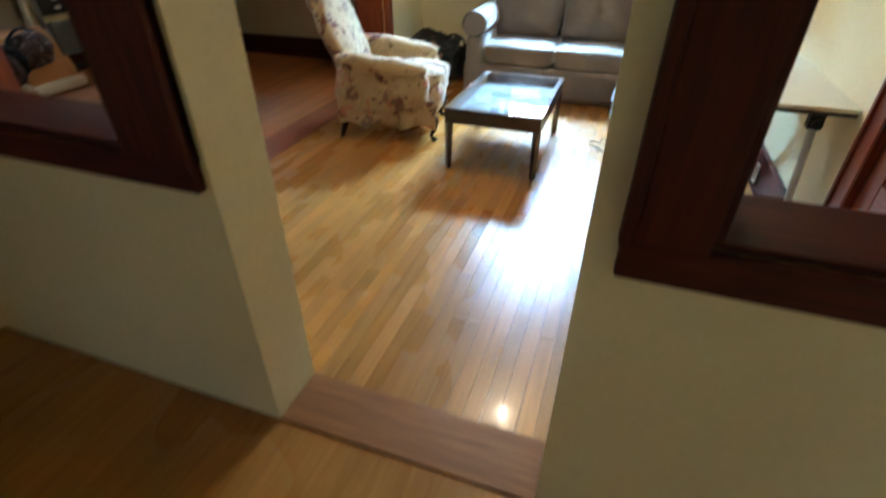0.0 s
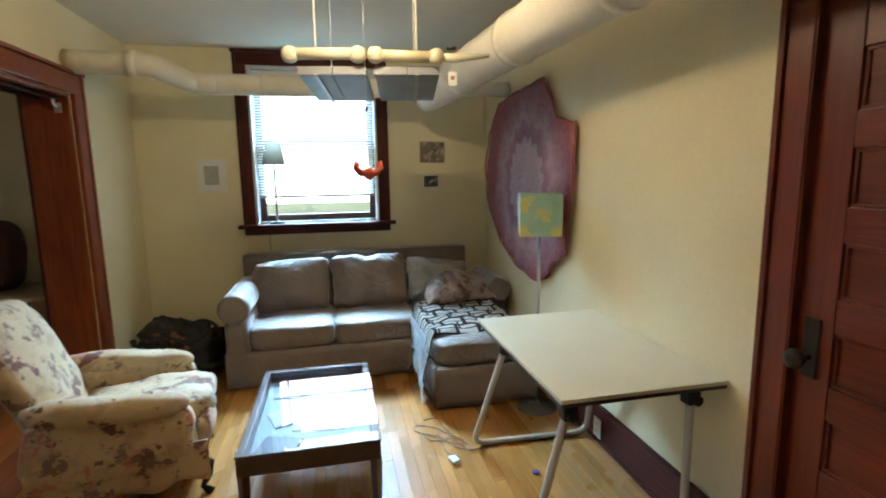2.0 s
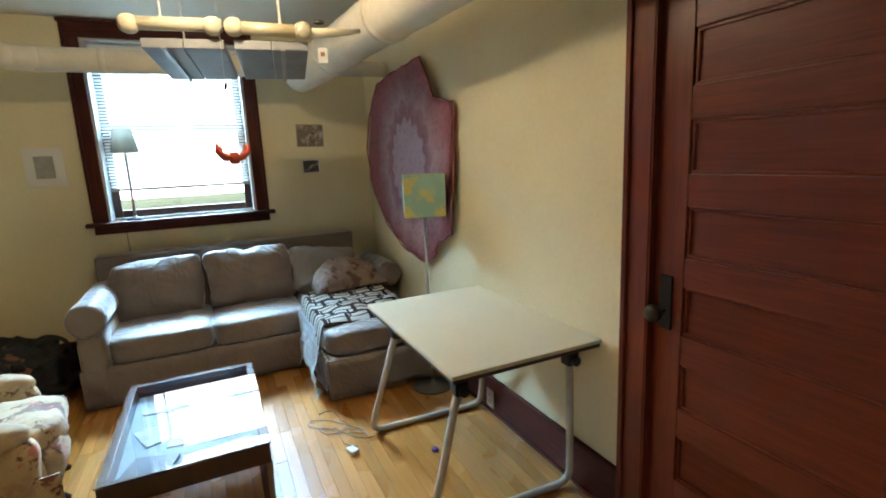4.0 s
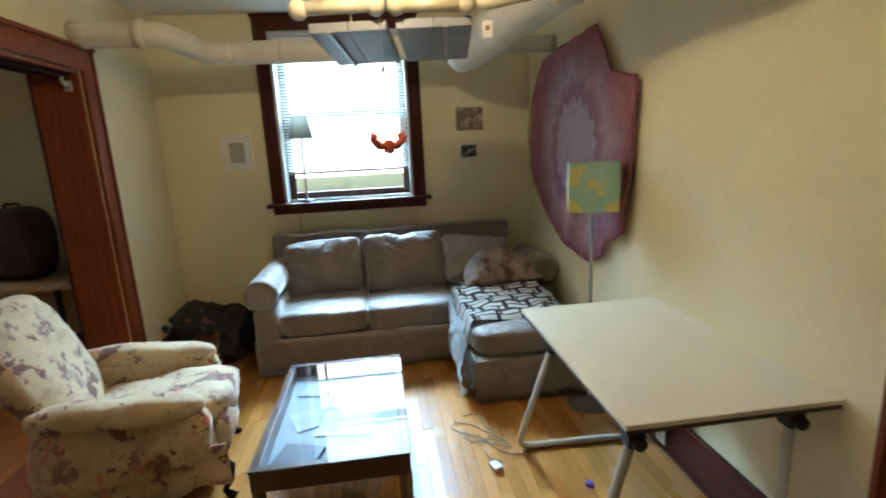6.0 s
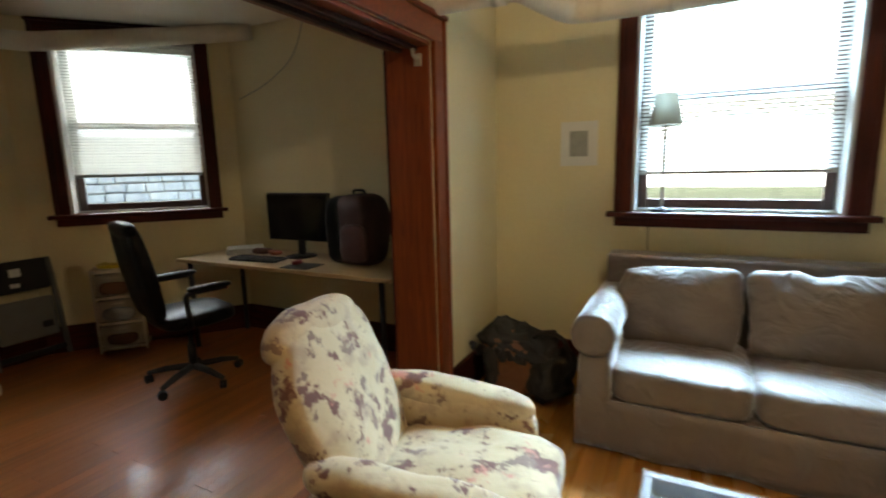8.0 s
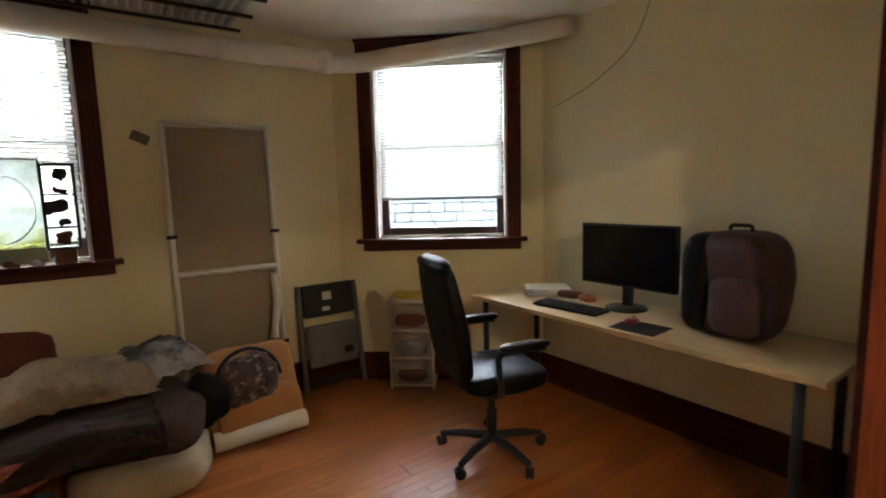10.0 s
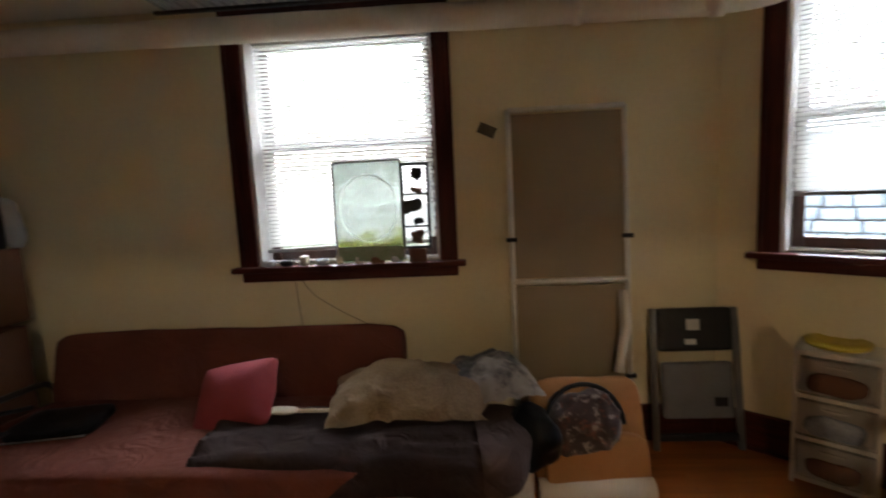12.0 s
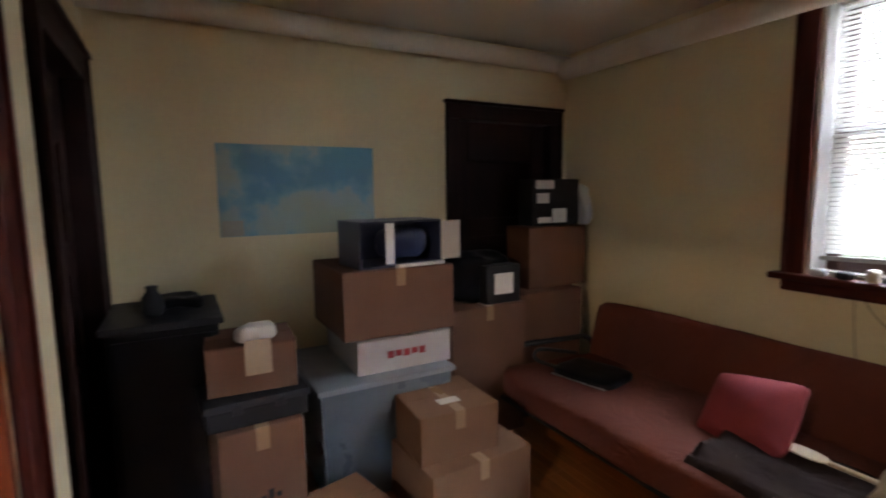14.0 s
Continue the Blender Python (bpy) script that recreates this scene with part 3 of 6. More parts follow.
def roll_bm(x, y0, y1, z, r):
    """A rolled arm along y: a softly uneven cylinder with rounded-over end discs."""
    bm = bmesh.new()
    n, rings = 30, []
    stops = [(0.0, 0.80), (0.006, 0.93), (0.02, 1.0)] + [(0.1 + 0.1 * k, 1.0) for k in range(9)] + [(0.98, 1.0), (0.994, 0.93), (1.0, 0.80)]
    for t, f in stops:
        y = y0 + (y1 - y0) * t
        ring = []
        for k in range(n):
            a = 6.2832 * k / n
            q = r * f * (1 + 0.035 * noise.noise(Vector((math.cos(a) * 1.6, y * 5, math.sin(a) * 1.6))))
            ring.append(bm.verts.new((x + q * math.cos(a), y, z + q * math.sin(a))))
        rings.append(ring)
    for a, b in zip(rings, rings[1:]):
        for k in range(n):
            bm.faces.new((a[k], a[(k + 1) % n], b[(k + 1) % n], b[k])).smooth = True
    bm.faces.new(rings[0])
    bm.faces.new(rings[-1])
    return bm


def sofa():
    s = thing("sofa", "taupe slipcovered sectional sofa with rolled arms and chaise", "sofa", (0, 0, 0))
    part("base", box_bm((-1.42, 6.50, 0.05), (0.50, 7.28, 0.27), 0.02), SOFA, s)
    part("chaise_base", box_bm((-0.13, 5.83, 0.05), (0.52, 6.49, 0.27), 0.02), SOFA, s)
    part("skirt", drape_bm((-1.545, 6.455, 0.012), (-0.15, 6.455, 0.275), 0.012, 2.6, hem=0.004), SOFA, s)
    part("chaise_skirt", drape_bm((-0.15, 5.80, 0.012), (0.54, 5.80, 0.275), 0.014, 1.6, hem=0.004), SOFA, s)
    part("chaise_side_skirt", drape_bm((0, 0, 0.012), (0.6, 0, 0.275), 0.014, 1.6, line_matrix((-0.155, 6.44), (-0.155, 5.84))), SOFA, s)
    part("seat_cushion", soft_bm((0.625, 0.68, 0.185), pose(-1.085, 6.80, 0.352), 7, 0.006, 5, 1), SOFA, s)
    part("seat_cushion", soft_bm((0.625, 0.68, 0.185), pose(-0.465, 6.80, 0.350, 0, 0, 0.5), 7, 0.006, 5, 2), SOFA, s)
    part("chaise_cushion", soft_bm((0.66, 1.30, 0.175), pose(0.19, 6.48, 0.348), 8, 0.006, 4, 3), SOFA, s)
    part("back", box_bm((-1.515, 7.18, 0.05), (0.425, 7.37, 0.872), 0.022), SOFA, s, smooth=True)
    bm = soft_bm((0.17, 0.86, 0.50), pose(-1.46, 6.88, 0.27), 8, 0.005, 4, 5)
    part("arm", bm, SOFA, s)
    part("arm_roll", roll_bm(-1.468, 6.445, 7.33, 0.592, 0.108), SOFA, s)
    part("arm", soft_bm((0.15, 0.55, 0.46), pose(0.585, 7.0, 0.27), 8, 0.005, 4, 7), SOFA, s)
    part("arm_roll", roll_bm(0.575, 6.66, 7.30, 0.562, 0.098), SOFA, s)
    part("back_cushion", soft_bm((0.61, 0.20, 0.42), pose(-1.12, 7.02, 0.625, -17, 1.5, 0), 12, 0.026, 6, 9, seg=30, pinch=0.68), SOFA, s)
    part("back_cushion", soft_bm((0.61, 0.20, 0.44), pose(-0.47, 7.00, 0.635, -18, -2.5, 0), 12, 0.034, 6, 11, seg=30, pinch=0.68), SOFA, s)
    part("back_cushion", soft_bm((0.56, 0.19, 0.40), pose(0.12, 7.00, 0.60, -26, 6, 8), 7, 0.030, 6, 12, seg=30, pinch=0.7), SOFAGREY, s)
    return s


sofa()

# throw with a linked-squares weave on the chaise
m_, n_, l_, p_ = node_mat("brown_white_throw")
tc_ = n_.new("ShaderNodeTexCoord")
bk_ = n_.new("ShaderNodeTexBrick")
bk_.inputs["Scale"].default_value = 1.0
bk_.inputs["Color1"].default_value, bk_.inputs["Color2"].default_value, bk_.inputs["Mortar"].default_value = (0.74, 0.70, 0.64, 1), (0.66, 0.58, 0.46, 1), (0.045, 0.022, 0.020, 1)
bk_.inputs["Mortar Size"].default_value, bk_.inputs["Brick Width"].default_value, bk_.inputs["Row Height"].default_value = 0.015, 0.16, 0.12
bk_.offset = 0.5
nz_ = n_.new("ShaderNodeTexNoise")
nz_.inputs["Scale"].default_value = 140
l_.new(tc_.outputs["UV"], bk_.inputs["Vector"])
of_ = n_.new("ShaderNodeMapping")
of_.inputs["Location"].default_value = (0.052, 0.06, 0)
l_.new(tc_.outputs["UV"], of_.inputs[0])
b2_ = n_.new("ShaderNodeTexBrick")
b2_.inputs["Scale"].default_value, b2_.inputs["Mortar Size"].default_value, b2_.inputs["Brick Width"].default_value, b2_.inputs["Row Height"].default_value = 1.0, 0.008, 0.32, 0.12
b2_.inputs["Color1"].default_value, b2_.inputs["Color2"].default_value, b2_.inputs["Mortar"].default_value = (1, 1, 1, 1), (1, 1, 1, 1), (0.06, 0.035, 0.035, 1)
l_.new(of_.outputs[0], b2_.inputs["Vector"])
mu_ = n_.new("ShaderNodeMix")
mu_.data_type, mu_.blend_type = "RGBA", "MULTIPLY"
mu_.inputs[0].default_value = 1.0
l_.new(bk_.outputs[0], mu_.inputs[6])
l_.new(b2_.outputs[0], mu_.inputs[7])
l_.new(mu_.outputs[2], p_.inputs["Base Color"])
p_.inputs["Roughness"].default_value = 0.95
bp_ = n_.new("ShaderNodeBump")
bp_.inputs["Strength"].default_value, bp_.inputs["Distance"].default_value = 0.5, 0.003
l_.new(nz_.outputs[0], bp_.inputs["Height"])
l_.new(bp_.outputs[0], p_.inputs["Normal"])
THROW = m_


def cloth(name, origin, u, v, nu, nv, height, material, label, category, thick=0.012):
    """A cloth over things: a sheet from origin along u and v whose height comes from a function of both."""
    bm = bmesh.new()
    uvl = bm.loops.layers.uv.new("UVMap")
    u, v, o = Vector(u), Vector(v), Vector(origin)
    grid = [[bm.verts.new(o + u * (i / nu) + v * (j / nv) + height(i / nu, j / nv)) for j in range(nv + 1)] for i in range(nu + 1)]
    for i in range(nu):
        for j in range(nv):
            f = bm.faces.new((grid[i][j], grid[i + 1][j], grid[i + 1][j + 1], grid[i][j + 1]))
            f.smooth = True
            for lp, (a, b) in zip(f.loops, ((i, j), (i + 1, j), (i + 1, j + 1), (i, j + 1))):
                lp[uvl].uv = (a / nu * u.length, b / nv * v.length)
    bmesh.ops.solidify(bm, geom=bm.faces[:], thickness=thick)
    ob = part(name, bm, material)
    return tagged(ob, label, category)


def ridge(i, j, seed, amp, f=3.0):
    return amp * noise.noise(Vector((i * f + seed, j * f, seed))) + 0.4 * amp * noise.noise(Vector((i * f * 2.6 + seed, j * f * 2.6, seed + 4)))


def over_chaise(i, j):
    side = max(0.0, (0.10 - i) / 0.10)
    return Vector((0.02 * side, 0, 0.030 + ridge(i, j, 3.1, 0.032) - 0.16 * side * side - 0.02 * max(0, (0.06 - j) / 0.06)))


cloth("throw_blanket", (-0.185, 5.98, 0.432), (0.67, 0.05, 0), (-0.01, 0.76, 0.035), 44, 44, over_chaise, THROW, "white and dark brown squared woven throw on the chaise", "blanket")
SHEET = surface("pale_sheet", (0.62, 0.66, 0.68), (0.52, 0.56, 0.59), 4, 0.85, 0, 0.3, 120, wrinkle=0.5)
cloth("sheet", (-0.195, 5.86, 0.47), (0.012, 0, -0.40), (-0.01, 0.62, 0), 24, 30, lambda i, j: Vector((-0.035 * i + ridge(i, j, 8.2, 0.035, 4) * (0.3 + i), 0, 0.0 - 0.10 * i * math.sin(j * 7))), SHEET, "pale blue-white sheet hanging over the chaise's side", "sheet", 0.006)
cloth("sheet", (0.445, 6.02, 0.448), (0.13, 0, -0.10), (0.02, 0.58, 0), 14, 30, lambda i, j: Vector((0, ridge(i, j, 2.7, 0.03, 4), 0.012 + 0.03 * math.sin(3.14 * i) + ridge(i, j, 5.1, 0.02, 5))), SHEET, "pale blue-white sheet bunched at the chaise's edge", "sheet", 0.006)
PINKP = spotted("faded_floral_cloth", (0.44, 0.33, 0.26), (((0.22, 0.13, 0.10), 0.52, 0.58), ((0.50, 0.40, 0.34), 0.55, 0.6)), 9)


def heaped(i, j):
    swell = max(0.0, math.sin(3.14 * i)) ** 0.55 * max(0.0, math.sin(3.14 * j)) ** 0.6
    crease = abs(noise.noise(Vector((i * 5 + j * 2, j * 4 - i, 6.3))))
    return Vector((0.03 * noise.noise(Vector((i * 4, j * 4, 1))), 0.03 * noise.noise(Vector((i * 4, j * 4, 8))), 0.012 + swell * (0.17 + 0.10 * (1 - i) * j - 0.07 * crease) + 0.4 * abs(ridge(i, j, 6.6, 0.03, 6))))


cloth("blanket", (-0.05, 6.60, 0.475), (0.58, 0.02, 0.02), (0.02, 0.40, 0.05), 56, 40, heaped, PINKP, "crumpled beige and brown patterned blanket heaped on the chaise", "blanket", 0.01)

FLORAL = spotted("floral_slipcover", (0.50, 0.37, 0.215), (((0.40, 0.28, 0.17), 0.50, 0.60), ((0.15, 0.058, 0.042), 0.555, 0.59), ((0.48, 0.19, 0.13), 0.60, 0.64), ((0.20, 0.12, 0.085), 0.575, 0.605)), 8.5)


def armchair():
    c = thing("armchair", "cream floral slipcovered armchair with dark carved legs", "armchair", (-1.80, 5.46, 0), 13)
    part("body", soft_bm((0.68, 0.66, 0.27), pose(0.0, 0, 0.245), 6, 0.014, 4, 1), FLORAL, c)
    part("seat_cushion", soft_bm((0.62, 0.50, 0.17), pose(0.105, 0, 0.385, 0, -2, 0), 3.6, 0.02, 6, 2, seg=28), FLORAL, c)
    part("seat_drape", soft_bm((0.10, 0.50, 0.26), pose(0.345, 0, 0.275, 0, 8, 0), 3.4, 0.022, 8, 12, seg=26), FLORAL, c, "loose hanging front of the slipcover")
    part("backrest", soft_bm((0.17, 0.62, 0.70), pose(-0.31, 0, 0.62, 0, -21, 0), 3.0, 0.022, 5, 3, seg=28), FLORAL, c)
    part("backrest_roll", soft_bm((0.17, 0.52, 0.17), pose(-0.43, 0, 0.885, 0, -10, 0), 2.4, 0.014, 5, 4), FLORAL, c)
    for y, sd in ((-0.30, 5), (0.30, 6)):
        part("arm", soft_bm((0.64, 0.12, 0.35), pose(0.0, y, 0.36, 0, 3, 0), 4.2, 0.018, 6, sd, seg=26), FLORAL, c)
        part("arm_roll", soft_bm((0.62, 0.15, 0.12), pose(0.0, y * 1.04, 0.525, 0, 7, 0), 2.7, 0.014, 6, sd + 3, seg=26), FLORAL, c)
        part("side_skirt", drape_bm((-0.32, 0, 0.115), (0.37, 0, 0.30), 0.02, 2.2, pose(0, y * 1.14, 0), 0.02), FLORAL, c, "loose gathered side of the slipcover")
    for y in (-0.27, 0.27):
        part("leg", tube_bm([(0.31, y, 0.19), (0.36, y * 1.06, 0.15), (0.355, y * 1.06, 0.09), (0.33, y, 0.035), (0.365, y * 1.05, 0.0)], [0.034, 0.032, 0.02, 0.014, 0.022], 10), DARKWOOD, c, "dark carved cabriole leg", True)
        part("leg", tube_bm([(-0.28, y, 0.17), (-0.31, y, 0.07), (-0.335, y, 0.0)], [0.026, 0.02, 0.014], 10), DARKWOOD, c, "dark splayed back leg", True)
    return c


armchair()

COFFEE = wood("dark_table_wood", (0.055, 0.020, 0.014), (0.032, 0.012, 0.009), 0.3, 1, 0.35)
GLASS = clear_glass("table_glass")
# bed colour lightened and blued to carry the window's reflection in the glass
REFLECT_BED = surface("reflection_tinted_bed", (0.24, 0.31, 0.37), (0.12, 0.17, 0.22), 4, 0.6)


def coffee_table():
    t = thing("coffee_table", "dark wood coffee table with glass display top", "table", (-0.877, 5.312, 0))
    w, d, h = 0.295, 0.455, 0.385
    bm = bmesh.new()
    for s in (-1, 1):
        add_box(bm, (-w, s * d - (0.032 if s > 0 else 0), h - 0.085), (w, s * d + (0.032 if s < 0 else 0), h), 0.004)
        add_box(bm, (s * w - (0.032 if s > 0 else 0), -d + 0.033, h - 0.085), (s * w + (0.032 if s < 0 else 0), d - 0.033, h), 0.004)
    part("apron", bm, COFFEE, t)
    for sx in (-1, 1):
        for sy in (-1, 1):
            x, y = sx * (w - 0.022), sy * (d - 0.022)
            part("leg", tube_bm([(x, y, h - 0.086), (x, y, 0.0)], [0.026, 0.018], 4), COFFEE, t)
    part("display_bed", box_bm((-w + 0.033, -d + 0.033, h - 0.075), (w - 0.033, d - 0.033, h - 0.062)), REFLECT_BED, t, "display bed tinted blue-grey for the window reflection")
    part("glass_top", box_bm((-w - 0.004, -d - 0.004, h + 0.001), (w + 0.004, d + 0.004, h + 0.008), 0.002), GLASS, t, "clear glass top").visible_shadow = False
    return t


coffee_table()
PAPER = surface("printed_paper", (0.70, 0.70, 0.66), (0.58, 0.60, 0.58), 12, 0.6)
GREENP = surface("green_print", (0.36, 0.46, 0.36), (0.60, 0.64, 0.58), 8, 0.5)
NAVYP = surface("navy_card", (0.012, 0.016, 0.040), (0.022, 0.027, 0.058), 8, 0.35)
PHOTO = surface("faded_photo_print", (0.40, 0.44, 0.48), (0.16, 0.18, 0.20), 14, 0.4)
for nm, x, y, w, d, a, mt, lb in (("magazine", -0.80, 5.50, 0.20, 0.27, 14, PAPER, "pale printed magazine under the glass"), ("print", -0.84, 5.22, 0.24, 0.20, -8, GREENP, "green and white print under the glass"),
                                  ("book", -1.02, 4.99, 0.17, 0.15, -18, NAVYP, "navy covered book under the glass"), ("print", -1.03, 5.28, 0.12, 0.17, 22, PHOTO, "grey photo print under the glass"), ("print", -1.02, 5.55, 0.14, 0.11, -12, PHOTO, "grey photo print under the glass"), ("print", -0.74, 4.98, 0.19, 0.14, 9, PAPER, "white printed sheet under the glass")):
    tagged(part(nm, box_bm((-w / 2, -d / 2, 0), (w / 2, d / 2, 0.006 if nm != "book" else 0.02), 0.001, pose(x, y, 0.3235, 0, 0, a)), mt), lb, "book" if nm == "book" else "paper")

DRAFT = surface("cream_board", (0.70, 0.64, 0.47), (0.64, 0.58, 0.42), 3, 0.45, 0, 0.05, 80)
EDGE = plain("dark_board_edge", (0.05, 0.04, 0.035), 0.5)
TUBE = surface("cream_enamelled_tube", (0.58, 0.55, 0.48), (0.50, 0.46, 0.40), 8, 0.35, 0.1, 0.05)
BLACKP = surface("black_plastic", (0.012, 0.012, 0.013), (0.010, 0.010, 0.011), 9, 0.5, 0, 0.05, 60, spec=0.3)


def drafting_table():
    t = thing("drafting_table", "cream topped drafting table on tubular metal legs", "table", (0.342, 4.857, 0))
    part("tabletop", box_bm((-0.340, -0.507, 0.719), (0.340, 0.507, 0.735), 0.003), DRAFT, t)
    part("edge_band", box_bm((-0.335, -0.502, 0.702), (0.335, 0.502, 0.718), 0.002), EDGE, t, "dark underside edge")
    for y0, y1 in ((-0.45, -0.33), (0.215, 0.49)):
        bm = tube_bm(rounded([(-0.285, y0, 0.675), (-0.375, y1, 0.0165), (0.300, y1 - 0.03, 0.0165), (0.222, y0, 0.675)], 0.08), 0.016, 12)
        part("leg_frame", bm, TUBE, t, "", True)
        for x in (-0.285, 0.222):
            k = part("clamp", box_bm((x - 0.026, y0 - 0.026, 0.635), (x + 0.026, y0 + 0.026, 0.7015), 0.006), BLACKP, t, "black plastic clamp")
            part("clamp_knob", lathe_bm([(0.006, 0), (0.02, 0.004), (0.02, 0.02), (0.006, 0.024)], 12, pose(x, y0 - 0.026, 0.66, 90, 0, 0)), BLACKP, k)
    part("stretcher", tube_bm([(-0.12, -0.45, 0.69), (-0.12, 0.215, 0.69)], 0.012, 10), TUBE, t, "", True)
    return t


drafting_table()
SHADE = spotted("green_yellow_shade", (0.24, 0.38, 0.31), (((0.50, 0.42, 0.13), 0.52, 0.6), ((0.26, 0.42, 0.36), 0.55, 0.62)), 5)
STEEL = plain("brushed_steel", (0.42, 0.42, 0.41), 0.35, 0.8)
fl = thing("floor_lamp", "floor lamp with square green and yellow shade", "lamp", (0.50, 5.70, 0), -18)
part("base", lathe_bm([(0.13, 0), (0.13, 0.008), (0.12, 0.016), (0.02, 0.026), (0.012, 0.05)], 28), plain("dark_lamp_base", (0.09, 0.09, 0.09), 0.4, 0.5), fl, "", True)
part("pole", tube_bm([(0, 0, 0.03), (0, 0, 1.33)], 0.009, 10), STEEL, fl, "", True)
bm = bmesh.new()
for s in (-1, 1):
    add_box(bm, (-0.122, s * 0.122 - 0.002, 1.14), (0.122, s * 0.122 + 0.002, 1.39))
    add_box(bm, (s * 0.122 - 0.002, -0.1195, 1.14), (s * 0.122 + 0.002, 0.1195, 1.39))
part("shade", bm, SHADE, fl, "green and yellow paper shade")
part("shade_spider", tube_bm([(-0.12, 0, 1.33), (0.12, 0, 1.33)], 0.003, 6), STEEL, fl)

# tapestry: a round mandala cloth hung by corners, in soft folds
m_, n_, l_, p_ = node_mat("mandala_cloth")
tc_ = n_.new("ShaderNodeTexCoord")
sep_ = n_.new("ShaderNodeSeparateXYZ")
l_.new(tc_.outputs["Object"], sep_.inputs[0])
vec_ = n_.new("ShaderNodeCombineXYZ")
l_.new(sep_.outputs[1], vec_.inputs[0])
l_.new(sep_.outputs[2], vec_.inputs[1])
ln_ = n_.new("ShaderNodeVectorMath")
ln_.operation = "LENGTH"
l_.new(vec_.outputs[0], ln_.inputs[0])
wv_ = n_.new("ShaderNodeTexVoronoi")
wv_.inputs["Scale"].default_value = 25
l_.new(vec_.outputs[0], wv_.inputs["Vector"])
fn_ = n_.new("ShaderNodeTexNoise")
fn_.inputs["Scale"].default_value, fn_.inputs["Detail"].default_value = 30, 6
l_.new(tc_.outputs["Object"], fn_.inputs["Vector"])
at_ = n_.new("ShaderNodeMath")
at_.operation = "ARCTAN2"
l_.new(sep_.outputs[2], at_.inputs[0])
l_.new(sep_.outputs[1], at_.inputs[1])
a2_ = n_.new("ShaderNodeMath")
a2_.operation = "MULTIPLY"
a2_.inputs[1].default_value = 16
l_.new(at_.outputs[0], a2_.inputs[0])
si_ = n_.new("ShaderNodeMath")
si_.operation = "SINE"
l_.new(a2_.outputs[0], si_.inputs[0])
rad_ = n_.new("ShaderNodeMath")
rad_.operation = "MULTIPLY_ADD"
rad_.inputs[1].default_value = 0.022
l_.new(si_.outputs[0], rad_.inputs[0])
l_.new(ln_.outputs["Value"], rad_.inputs[2])
cr_ = n_.new("ShaderNodeValToRGB")
e_ = cr_.color_ramp.elements
e_[0].position, e_[0].color = 0.0, (0.70, 0.56, 0.66, 1)
e_[1].position, e_[1].color = 0.30, (0.70, 0.55, 0.65, 1)
for ps, co in ((0.33, (0.46, 0.24, 0.30, 1)), (0.42, (0.57, 0.34, 0.41, 1)), (0.46, (0.68, 0.47, 0.54, 1)), (0.56, (0.58, 0.34, 0.40, 1)), (0.70, (0.56, 0.22, 0.24, 1))):
    el = cr_.color_ramp.elements.new(ps)
    el.color = co
l_.new(rad_.outputs[0], cr_.inputs[0])
hs_ = n_.new("ShaderNodeMix")
hs_.data_type, hs_.blend_type = "RGBA", "MULTIPLY"
vr_ = n_.new("ShaderNodeMapRange")
vr_.inputs[1].default_value, vr_.inputs[2].default_value, vr_.inputs[3].default_value = 0.0, 0.55, 0.55
l_.new(wv_.outputs[0], vr_.inputs[0])
hs_.inputs[0].default_value = 0.62
l_.new(cr_.outputs[0], hs_.inputs[6])
l_.new(vr_.outputs[0], hs_.inputs[7])
l_.new(hs_.outputs[2], p_.inputs["Base Color"])
p_.inputs["Roughness"].default_value = 0.9
bp_ = n_.new("ShaderNodeBump")
bp_.inputs["Strength"].default_value, bp_.inputs["Distance"].default_value = 0.3, 0.003
l_.new(fn_.outputs[0], bp_.inputs["Height"])
l_.new(bp_.outputs[0], p_.inputs["Normal"])
MANDALA = m_


